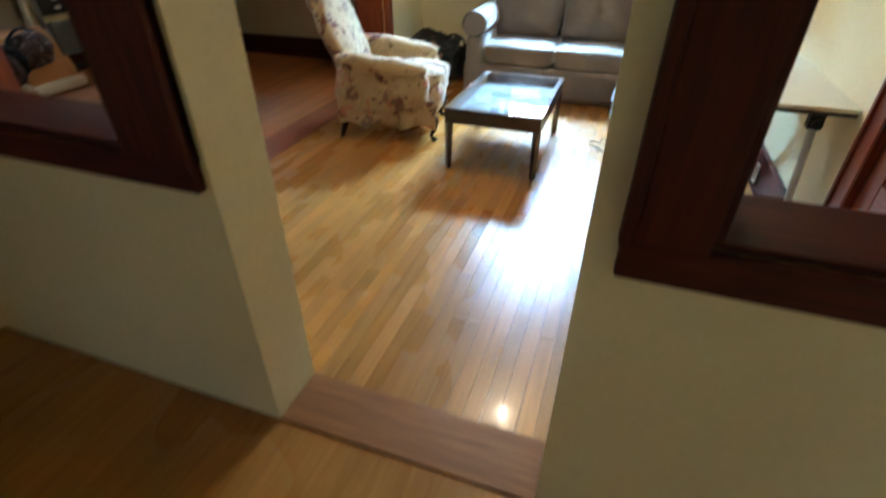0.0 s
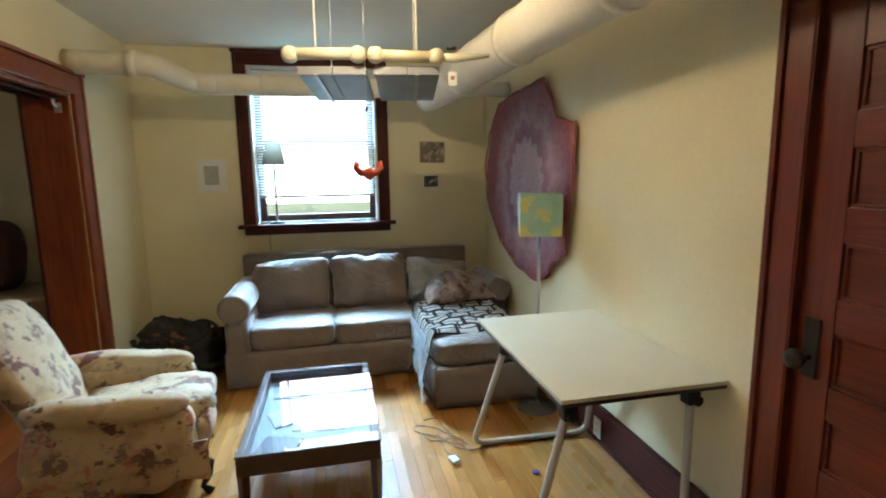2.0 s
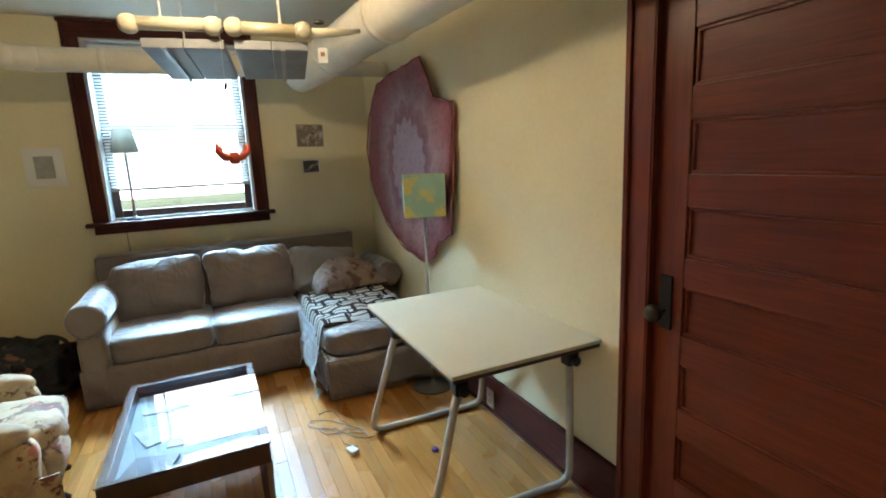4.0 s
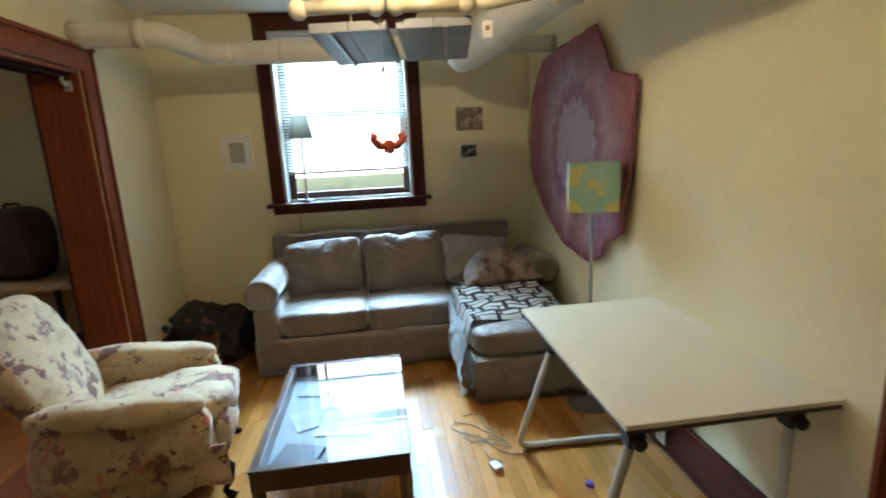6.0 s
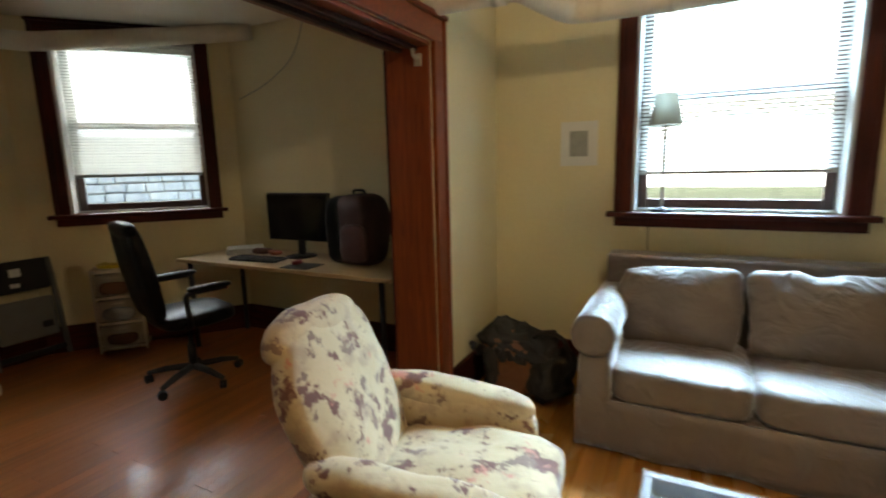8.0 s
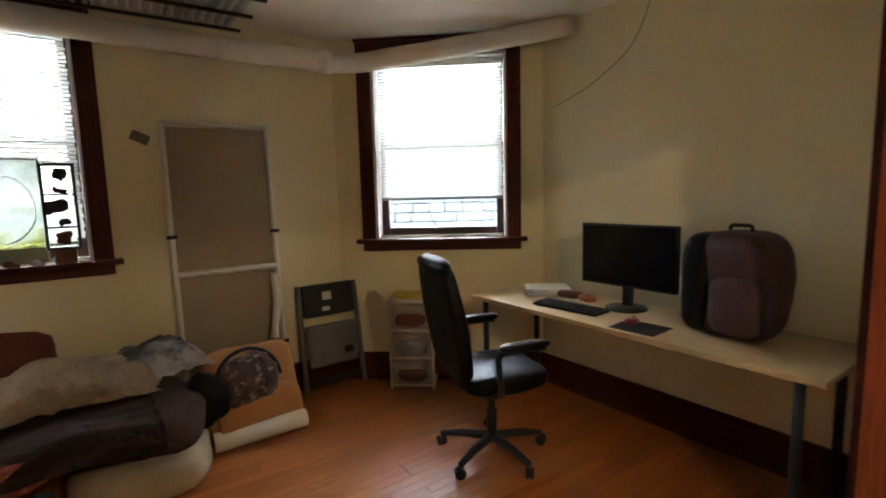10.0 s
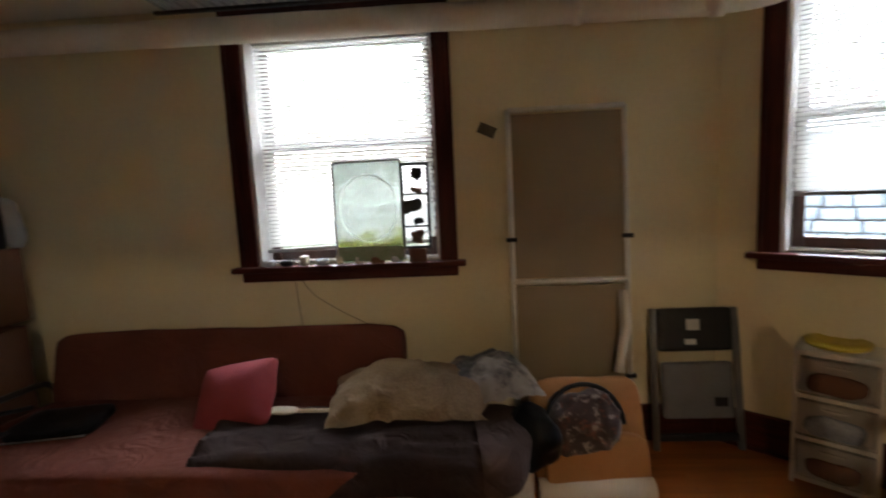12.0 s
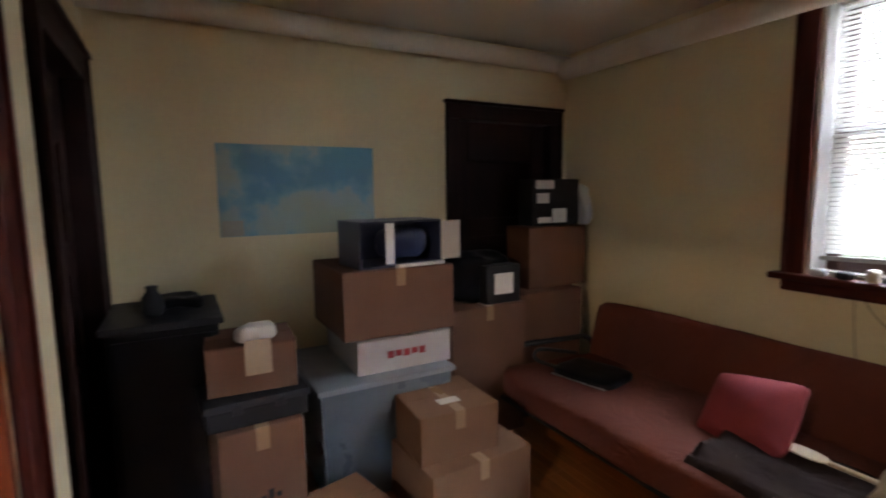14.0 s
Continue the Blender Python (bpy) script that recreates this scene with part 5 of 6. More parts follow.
# plastic drawers by the canted wall
CLEARP = surface("milky_plastic", (0.66, 0.62, 0.53), (0.56, 0.52, 0.44), 6, 0.35)
m_, n_, l_, p_ = node_mat("smoky_clear_plastic")
p_.inputs["Base Color"].default_value = (0.42, 0.38, 0.31, 1)
p_.inputs["Roughness"].default_value = 0.28
p_.inputs["Transmission Weight"].default_value = 0.45
SMOKY = m_
u_ = (Vector((*CANT_B, 0)) - Vector((*CANT_A, 0))).normalized()
dw = thing("drawer_tower", "three-drawer white and clear plastic storage tower", "drawers", (-5.22, 6.40, 0), math.degrees(math.atan2(u_.y, u_.x)))
part("top", box_bm((-0.17, -0.15, 0.655), (0.17, 0.15, 0.68), 0.006), CLEARP, dw)
for k in range(4):
    part("frame_shelf", box_bm((-0.165, -0.145, 0.02 + 0.21 * k), (0.165, 0.145, 0.042 + 0.21 * k), 0.004), CLEARP, dw)
for x in (-0.158, 0.158):
    for y in (-0.138, 0.138):
        part("post", box_bm((x - 0.009, y - 0.009, 0.0), (x + 0.009, y + 0.009, 0.655), 0.003), CLEARP, dw)
for k in range(3):
    d_ = part("drawer", box_bm((-0.145, -0.148, 0.05 + 0.21 * k), (0.145, 0.13, 0.22 + 0.21 * k), 0.012), SMOKY, dw, "clear smoky drawer")
    part("drawer_lip", box_bm((-0.05, -0.165, 0.19 + 0.21 * k), (0.05, -0.149, 0.20 + 0.21 * k), 0.003), CLEARP, d_)
    part("drawer_filling", soft_bm((0.22, 0.04, 0.10), pose(0, -0.152, 0.11 + 0.21 * k), 3, 0.012, 9, k, seg=10), PHOTO if k % 2 else CARD2, d_)
yd = thing("yellow_tray", "yellow plastic ring tray on the drawers", "tray", (-5.25, 6.40, 0.68), 20)
part("ring", lathe_bm([(0.075, 0.0), (0.13, 0.0), (0.135, 0.02), (0.10, 0.03), (0.075, 0.02)], 28), surface("yellow_plastic", (0.60, 0.46, 0.04), (0.52, 0.38, 0.03), 8, 0.4), yd, "", True)

# folded step stool against the wall
fs = thing("step_stool", "folded grey plastic step stool leaning on the wall", "stool", (-5.49, 5.87, 0), 90)
tilt_ = pose(0, 0, 0, -8, 0, 0)
for x in (-0.23, 0.23):
    part("leg", tube_bm([tilt_ @ Vector((x, 0, 0.012)), tilt_ @ Vector((x * 0.96, 0, 0.80))], 0.021, 8), MIDGREY, fs, "", True)
part("top_step", box_bm((-0.20, -0.025, 0.56), (0.20, 0.03, 0.80), 0.02, tilt_), DKGREY, fs, "dark grey top step")
part("lower_step", box_bm((-0.19, -0.035, 0.19), (0.19, 0.025, 0.50), 0.02, tilt_), MIDGREY, fs, "lighter grey lower step")
part("crossbar", box_bm((-0.22, -0.015, 0.06), (0.22, 0.015, 0.10), 0.008, tilt_), DKGREY, fs)
part("sticker", box_bm((-0.05, -0.028, 0.68), (0.02, -0.0255, 0.74), 0, tilt_), WHITEP, fs, "white sticker")
part("sticker", box_bm((-0.06, -0.028, 0.60), (0.0, -0.0255, 0.63), 0, tilt_), WHITEP, fs, "white sticker")
# no opening is cut: a black sheet on the step paints the hole's shade
part("grip_hole_shade", box_bm((0.08, -0.0375, 0.26), (0.15, -0.0355, 0.31), 0.0, tilt_), BLACKP, fs, "black sheet for the shade inside the grip hole")

# tall screen of white tube and grey-brown mesh
MESHC = surface("taupe_screen_cloth", (0.30, 0.235, 0.145), (0.26, 0.20, 0.12), 3, 0.9, 0, 0.3, 260)
WTUBE = surface("white_plastic_tube", (0.68, 0.66, 0.58), (0.60, 0.57, 0.49), 6, 0.4)
sc = thing("folding_screen", "tall white tube frame with taupe cloth panels", "screen", (-5.49, 5.19, 0), 90)
tl_ = pose(0, 0, 0, -4, 0, 0)
for x in (-0.315, 0.315):
    part("upright", tube_bm([tl_ @ Vector((x, 0, 0.0)), tl_ @ Vector((x, 0, 1.93))], 0.0145, 12), WTUBE, sc, "", True)
    for z in (0.44, 1.22):
        part("clip", box_bm((x - 0.03, -0.02, z - 0.012), (x + 0.03, 0.016, z + 0.012), 0.004, tl_), BLACKP, sc, "black clip")
for z in (0.06, 0.98, 1.93):
    part("crossbar", tube_bm([tl_ @ Vector((-0.315, 0, z)), tl_ @ Vector((0.315, 0, z))], 0.0145, 12), WTUBE, sc, "", True)
for z0, z1 in ((0.09, 0.955), (1.0, 1.905)):
    part("cloth_panel", box_bm((-0.298, -0.003, z0), (0.298, 0.003, z1), 0, tl_), MESHC, sc, "taupe cloth panel")
sw = tagged(part("wall_hook", box_bm((-0.012, -0.05, -0.03), (0, 0.05, 0.03), 0.004, pose(WEST + 0.013, 4.76, 1.83, -25, 0, 0)), surface("dull_brown_metal", (0.16, 0.12, 0.08), (0.10, 0.08, 0.05), 9, 0.5, 0.4)), "small dull brown plate on the wall", "plate")
tw_ = part("plastic_sleeve", tube_bm([(-5.44, 5.44, 0.94), (-5.42, 5.45, 0.75), (-5.38, 5.41, 0.58), (-5.37, 5.40, 0.52)], [0.02, 0.03, 0.022, 0.03], 10), CLEARP, smooth=True)
tagged(tw_, "crumpled clear plastic sleeve against the screen", "plastic")

TAN = surface("tan_paper", (0.44, 0.21, 0.075), (0.36, 0.165, 0.055), 5, 0.8)
tb = thing("tote_bag", "tan bag stuffed with dark cloth, rounded black handle", "bag", (-5.20, 5.18, 0), 96)
part("panel", soft_bm((0.56, 0.10, 0.54), pose(0.02, 0.02, 0.27, -14, 0, 0), 6, 0.012, 4, 3), TAN, tb)
part("front_panel", soft_bm((0.50, 0.08, 0.30), pose(0.03, -0.10, 0.15, -10, 0, 0), 6, 0.012, 4, 5), TAN, tb)
part("stuffing", soft_bm((0.36, 0.16, 0.30), pose(-0.03, -0.07, 0.36, -12, 0, 0), 2.5, 0.05, 8, 6), spotted("dark_jumble", (0.05, 0.03, 0.028), (((0.24, 0.20, 0.18), 0.55, 0.6), ((0.14, 0.05, 0.035), 0.56, 0.62)), 22), tb, "dark jumbled cloth")
part("handle", tube_bm([(-0.03 + 0.19 * math.cos(a * 0.2), -0.10 + 0.05 * math.sin(a * 0.2), 0.36 + 0.19 * math.sin(a * 0.2)) for a in range(0, 17)], 0.012, 8), BLACKP, tb, "black handle", True)
tagged(part("paper_roll", tube_bm([(-5.06, 4.93, 0.058), (-5.06, 5.47, 0.058)], 0.056, 24), surface("white_roll_paper", (0.66, 0.62, 0.54), (0.60, 0.56, 0.48), 5, 0.7), smooth=False), "roll of white paper lying on the floor", "roll")

# futon
FUTON = surface("maroon_brown_cover", (0.14, 0.041, 0.025), (0.105, 0.031, 0.020), 4, 0.95, 0, 0.5, 160, wrinkle=0.4, spec=0.2)
FUTOND = surface("dark_metal_frame", (0.02, 0.018, 0.018), (0.03, 0.026, 0.025), 8, 0.45, 0.4)
fu = thing("futon", "maroon-brown futon sofa with metal frame, back raised", "futon", (-5.10, 3.22, 0))
part("seat_mattress", soft_bm((0.98, 2.06, 0.17), pose(0.02, 0, 0.345, 0, -2, 0), 10, 0.012, 3, 1), FUTON, fu)
part("back_mattress", soft_bm((0.17, 2.06, 0.46), pose(-0.40, 0, 0.545, 0, -14, 0), 11, 0.012, 3, 2), FUTON, fu)
for y in (-1.04,):
    a = part("arm_frame", tube_bm(rounded([(0.46, y, 0.0), (0.46, y, 0.48), (0.30, y, 0.55), (-0.34, y, 0.52), (-0.42, y, 0.0)], 0.10), 0.017, 10), FUTOND, fu, "", True)
for x in (-0.40, 0.44):
    part("side_rail", tube_bm([(x, -1.03, 0.24), (x, 1.03, 0.24)], 0.016, 10), FUTOND, fu, "", True)
tagged(part("cushion", soft_bm((0.42, 0.11, 0.34), pose(-5.08, 3.47, 0.555, -42, -10, 84), 12, 0.010, 6, 4, seg=26, pinch=0.88), surface("faded_red_cloth", (0.27, 0.035, 0.038), (0.21, 0.026, 0.030), 5, 0.9, 0, 0.4, 150)), "faded red square cushion leaning on the futon", "cushion")
lp = thing("laptop_bag", "black laptop sleeve lying on the futon", "bag", (-5.02, 2.60, 0.432), 12)
part("sleeve", soft_bm((0.30, 0.40, 0.05), pose(0, 0, 0.028), 6, 0.006, 7, 2), BLACKL, lp)
part("strap", tube_bm(rounded([(0.12, -0.15, 0.05), (0.20, -0.28, 0.08), (0.05, -0.38, 0.10), (-0.16, -0.22, 0.06)], 0.1), 0.012, 8), BLACKP, lp, "black strap", True)
part("edge_zip", box_bm((0.145, -0.18, 0.012), (0.155, 0.18, 0.018), 0.002), STEEL, lp)
pd = thing("wooden_paddle", "pale wooden paddle spoon on the futon", "paddle", (-5.02, 3.80, 0.487), 84)
part("blade", soft_bm((0.16, 0.085, 0.016), pose(-0.08, 0, 0.012), 2.4, seg=14), surface("pale_wood", (0.56, 0.47, 0.33)), pd)
part("shaft", tube_bm([(0.0, 0, 0.012), (0.26, 0.02, 0.016)], 0.010, 8), bpy.data.materials["pale_wood"], pd, "", True)
GREYCL = surface("dark_grey_blanket", (0.066, 0.043, 0.037), (0.046, 0.030, 0.027), 6, 1.0, 0, 0.5, 120, wrinkle=0.5, spec=0.1)
cloth("dark_blanket", (-5.10, 3.42, 0.462), (0.50, 0.05, 0), (0.02, 1.20, 0), 30, 40, lambda i, j: Vector((0, 0, 0.014 + ridge(i, j, 2.2, 0.022, 5) - (0.14 * max(0, (i - 0.86) / 0.14) ** 2))), GREYCL, "dark grey blanket spread on the futon seat", "blanket")
FLEECE = surface("soft_fleece", (0.54, 0.39, 0.23), (0.21, 0.14, 0.09), 2.3, 0.95, 0, 0.5, 120, wrinkle=0.7, spec=0.1)
cloth("fleece_throw", (-5.36, 3.92, 0.475), (0.52, 0.06, 0.0), (-0.06, 0.72, 0.0), 46, 56, lambda i, j: Vector((0.03 * noise.noise(Vector((i * 5, j * 5, 2))), 0.04 * noise.noise(Vector((i * 5, j * 5, 7))), 0.02 + 0.17 * max(0.0, math.sin(3.14 * i)) ** 0.5 * max(0.0, math.sin(3.14 * j)) ** 0.5 * (1 + ridge(i, j, 1.7, 0.38, 2.6)) + abs(ridge(i, j, 4.4, 0.035, 4)))), FLEECE, "rumpled tan, white and grey fleece throw", "blanket", 0.015)
GJ = spotted("grey_jacket", (0.10, 0.092, 0.088), (((0.40, 0.35, 0.30), 0.52, 0.60),), 2.2)
cloth("jacket", (-5.44, 4.42, 0.48), (0.46, 0.10, 0.0), (-0.10, 0.46, 0.02), 36, 36, lambda i, j: Vector((0.03 * noise.noise(Vector((i * 6, j * 6, 3))), 0, 0.02 + 0.15 * max(0.0, math.sin(3.14 * i)) ** 0.6 * max(0.0, math.sin(3.14 * j)) ** 0.6 * (1 + ridge(i, j, 9.2, 0.35, 2.6)) + abs(ridge(i, j, 3.3, 0.035, 5)))), GJ, "crumpled grey and white jacket piled on the futon end", "jacket", 0.012)
pf = thing("floor_cushion", "grey and tan stuffed floor cushion by the futon", "cushion", (-5.04, 4.62, 0), -10)
part("top", soft_bm((0.56, 0.56, 0.22), pose(0, 0, 0.31), 3.6, 0.03, 5, 3), GREYCL, pf)
part("front", soft_bm((0.60, 0.62, 0.22), pose(0.06, -0.02, 0.11), 3.6, 0.025, 5, 4), surface("tan_cushion_cloth", (0.32, 0.25, 0.155), (0.24, 0.18, 0.115), 6, 0.9), pf)
tagged(part("dark_bag", soft_bm((0.26, 0.20, 0.30), pose(-5.10, 4.90, 0.30, 0, 20, 20), 2.8, 0.04, 7, 9), BLACKL), "small black bag slumped beside the cushion", "bag")

tagged(part("blind_cord", tube_bm(rounded([(WEST + 0.006, 3.60, 1.015), (WEST + 0.006, 3.605, 0.92), (WEST + 0.006, 3.62, 0.76), (WEST + 0.006, 3.63, 0.70)], 0.06), 0.003, 6), plain("dull_cord", (0.34, 0.27, 0.16), 0.8)), "thin dull cord hanging down the wall", "cord")
tagged(part("blind_cord", tube_bm(rounded([(WEST + 0.006, 3.64, 1.015), (WEST + 0.006, 3.70, 0.93), (WEST + 0.006, 3.85, 0.83), (WEST + 0.006, 4.02, 0.74)], 0.08), 0.003, 6), bpy.data.materials["dull_cord"]), "thin dull cord slanting down the wall", "cord")

# window ledge clutter above the futon
lg = random.Random(9)
for k in range(9):
    y = 3.46 + k * 0.108
    nm, mt, sz = lg.choice((("jar", CLEARP, (0.05, 0.05, 0.06)), ("small_box", CARD2, (0.06, 0.08, 0.04)), ("tin", DKGREY, (0.05, 0.07, 0.035)), ("pebble", STONE, (0.06, 0.07, 0.04))))
    tagged(part(nm, soft_bm(sz, pose(WEST + 0.035, y, 1.11 + sz[2] / 2, 0, 0, lg.uniform(-30, 30)), 4, 0.003, 20, k, seg=8), mt), {"jar": "small milky jar on the window ledge", "small_box": "small brown box on the window ledge", "tin": "dark low tin on the window ledge", "pebble": "grey pebble on the window ledge"}[nm], nm.replace("_", " "), group="window ledge clutter")
gp = thing("glass_panel", "green painted glass panel standing in the window", "panel", (WEST + 0.052, 4.075, 1.125), 90)
m_, n_, l_, p_ = node_mat("painted_glass")
tc_ = n_.new("ShaderNodeTexCoord")
sep_ = n_.new("ShaderNodeSeparateXYZ")
l_.new(tc_.outputs["Object"], sep_.inputs[0])
nz_ = n_.new("ShaderNodeTexNoise")
nz_.inputs["Scale"].default_value, nz_.inputs["Detail"].default_value = 9, 5
l_.new(tc_.outputs["Object"], nz_.inputs["Vector"])
ad_ = n_.new("ShaderNodeMath")
ad_.operation = "MULTIPLY_ADD"
ad_.inputs[1].default_value = 0.30
l_.new(nz_.outputs[0], ad_.inputs[0])
l_.new(sep_.outputs[2], ad_.inputs[2])
gr_ = n_.new("ShaderNodeValToRGB")
e_ = gr_.color_ramp.elements
e_[0].position, e_[0].color = 0.16, (0.10, 0.26, 0.16, 1)
e_[1].position, e_[1].color = 0.66, (0.30, 0.36, 0.33, 1)
for ps, co in ((0.24, (0.34, 0.38, 0.08, 1)), (0.32, (0.62, 0.70, 0.66, 1)), (0.52, (0.52, 0.60, 0.56, 1))):
    el = gr_.color_ramp.elements.new(ps)
    el.color = co
l_.new(ad_.outputs[0], gr_.inputs[0])
l_.new(gr_.outputs[0], p_.inputs["Base Color"])
p_.inputs["Transmission Weight"].default_value, p_.inputs["Roughness"].default_value = 0.8, 0.25
part("glass", box_bm((-0.19, -0.004, 0.0), (0.19, 0.0, 0.56)), m_, gp)
bm = bmesh.new()
add_box(bm, (-0.20, -0.008, 0.0), (-0.188, 0.004, 0.57))
add_box(bm, (0.188, -0.008, 0.0), (0.20, 0.004, 0.57))
add_box(bm, (-0.187, -0.008, 0.56), (0.187, 0.004, 0.57))
part("frame", bm, STEEL, gp)
part("lower_band", box_bm((-0.186, -0.0085, 0.004), (0.186, -0.0045, 0.085)), surface("green_paint", (0.14, 0.24, 0.13), (0.30, 0.36, 0.26), 14), gp, "mottled green painted band")
ring = [(0.165 * math.cos(a * 0.2), -0.006, 0.30 + 0.19 * math.sin(a * 0.2)) for a in range(33)]
part("painted_ring", tube_bm(ring, 0.0025, 6), surface("white_paint", (0.80, 0.84, 0.78)), gp, "white painted ring")
df = thing("trinket_frame", "narrow dark open frame with hanging trinkets", "frame", (WEST + 0.05, 4.345, 1.19), 90)
bm = bmesh.new()
for a, b in (((-0.08, -0.02, 0), (-0.0655, 0.02, 0.48)), ((0.0655, -0.02, 0), (0.08, 0.02, 0.48)), ((-0.065, -0.02, 0.12), (0.065, 0.02, 0.13)), ((-0.065, -0.02, 0.30), (0.065, 0.02, 0.31)), ((-0.065, -0.02, 0), (0.065, 0.02, 0.014)), ((-0.065, -0.02, 0.466), (0.065, 0.02, 0.48))):
    add_box(bm, a, b, 0.002)
part("surround", bm, BLACKP, df)
for k in range(5):
    part("trinket", soft_bm((0.075 + 0.03 * math.sin(k * 4.1), 0.02, 0.05 + 0.02 * math.cos(k * 3.3)), pose(0.018 * math.sin(k * 2.2), 0, 0.065 + 0.088 * k, 0, 25 * math.sin(k * 5), 0), 5, 0.014, 22, k, seg=12), DKGREY if k % 3 else CARD2, df)
part("foot_box", box_bm((-0.05, -0.02, -0.078), (0.05, 0.02, -0.001), 0.003), CARD2, df)

# boxes along the south wall
def carton(name, x0, x1, y0, y1, z0, z1, material, label, turn=0.0, tape=True):
    cx, cy = (x0 + x1) / 2, (y0 + y1) / 2
    w, d, h = abs(x1 - x0) / 2, (y1 - y0) / 2, z1 - z0
    t = thing(name, label, "box", (cx, cy, z0), turn)
    part("body", box_bm((-w, -d, 0), (w, d, h - 0.005), 0.004), material, t)
    for s in (-1, 1):
        part("flap", box_bm((-w, 0.002 if s > 0 else -d, h - 0.004), (w, d if s > 0 else -0.002, h), 0.0015), material, t)
    if tape:
        bm = box_bm((-0.025, -d - 0.001, h), (0.025, d + 0.001, h + 0.0012))
        add_box(bm, (-0.025, d + 0.0002, h - 0.09), (0.025, d + 0.0014, h))
        part("tape", bm, TAPE, t, "clear brown tape")
    return t


BIN = surface("blue_grey_clear_bin", (0.115, 0.14, 0.155), (0.08, 0.10, 0.115), 6, 0.3)
tub = thing("storage_bin", "blue-grey translucent plastic storage bin with lid", "bin", (-3.80, 2.10, 0))
bm = bmesh.new()
add_tube(bm, [(0, 0, 0.004), (0, 0, 0.59)], [0.46, 0.50], 4)
bmesh.ops.scale(bm, vec=(1.0, 0.98, 1.0), verts=bm.verts)
bmesh.ops.rotate(bm, cent=(0, 0, 0), matrix=Matrix.Rotation(radians(45), 3, "Z"), verts=bm.verts)
part("tub", bm, BIN, tub)
part("lid", box_bm((-0.37, -0.36, 0.591), (0.37, 0.36, 0.62), 0.01), surface("grey_lid", (0.26, 0.28, 0.29), (0.20, 0.22, 0.23), 6, 0.4), tub, "pale grey lid")
wb = carton("white_box", -4.19, -3.66, 1.80, 2.36, 0.62, 0.795, surface("white_card", (0.44, 0.39, 0.35), (0.39, 0.35, 0.31), 5, 0.6), "flat white box with red printing", 0, False)
REDINK = plain("red_ink", (0.36, 0.03, 0.03), 0.6)
for k in range(5):
    part("print_bar", box_bm((-0.11 + k * 0.045, 0.281, 0.068 + 0.006 * (k % 2)), (-0.076 + k * 0.045, 0.2825, 0.105)), REDINK, wb, "red printed bar")
carton("moving_box", -4.22, -3.60, 1.76, 2.35, 0.80, 1.15, CARD2, "large brown cardboard box on the white box")
ob_ = thing("opened_packaging", "opened navy and white product box", "box", (-3.93, 2.16, 1.152), 4)
bm = bmesh.new()
for a, b in (((-0.24, -0.15, 0), (0.24, 0.15, 0.01)), ((-0.24, -0.15, 0.011), (-0.23, 0.15, 0.24)), ((0.23, -0.15, 0.011), (0.24, 0.15, 0.24)), ((-0.229, -0.15, 0.011), (0.229, -0.14, 0.24)), ((-0.229, -0.139, 0.23), (0.229, 0.15, 0.24))):
    add_box(bm, a, b, 0.001)
part("carton", bm, NAVYP, ob_, "navy carton")
part("white_band", box_bm((0.05, 0.151, 0.02), (0.10, 0.154, 0.23), 0), WHITEP, ob_, "white printed band")
part("dark_insert", soft_bm((0.28, 0.20, 0.17), pose(-0.06, 0.02, 0.115), 3, 0.02, 8, 3, seg=14), NAVYP, ob_, "dark navy insert")
part("open_flap", box_bm((-0.36, 0.15, 0.02), (-0.245, 0.154, 0.23), 0), surface("beige_card_inside", (0.50, 0.42, 0.34)), ob_, "beige open flap")
part("tray_lip", box_bm((-0.235, 0.151, 0.0), (0.045, 0.19, 0.016), 0.003), WHITEP, ob_, "white tray lip")
carton("moving_box", -4.83, -4.30, 1.80, 2.20, 0.0, 0.84, CARD2, "tall brown cardboard box beside the futon")
carton("moving_box", -5.42, -4.84, 1.75, 2.10, 0.0, 0.855, CARD2, "tall brown cardboard box behind the futon end", 0, False)
carton("moving_box", -5.55, -5.02, 1.74, 2.0, 0.857, 1.29, CARD2, "brown cardboard box stacked near the corner", 0, False)
tagged(part("black_sack", soft_bm((0.46, 0.26, 0.34), pose(-4.56, 1.98, 0.99), 3, 0.04, 5, 7), BLACKL), "black plastic sack on a box", "sack")
sk_ = tagged(part("black_carton", box_bm((-0.13, -0.10, 0), (0.13, 0.10, 0.24), 0.006, pose(-4.68, 2.08, 0.842)), BLACKP), "black carton with a white label", "box")
part("label_sheet", box_bm((-0.07, 0.101, 0.06), (0.07, 0.103, 0.19), 0, pose(-4.68, 2.08, 0.842)), WHITEP, sk_, "white paper label")
cp = thing("printed_carton", "black carton with white printed panels", "box", (-5.31, 1.86, 1.292), -6)
part("body", box_bm((-0.20, -0.09, 0), (0.20, 0.09, 0.33), 0.005), BLACKP, cp)
for x0, z0, x1, z1 in ((0.02, 0.26, 0.17, 0.32), (0.06, 0.16, 0.16, 0.23), (-0.09, 0.02, 0.03, 0.12), (0.04, 0.02, 0.15, 0.06)):
    part("white_panel", box_bm((x0, 0.091, z0), (x1, 0.093, z1)), WHITEP, cp, "white printed panel")
tagged(part("wrapped_parcel", soft_bm((0.12, 0.14, 0.30), pose(-5.555, 1.93, 1.445, 0, 10, 0), 3, 0.025, 8, 5, seg=14), surface("grey_white_cloth", (0.40, 0.39, 0.37))), "grey-white wrapped bundle beside the carton", "bundle")
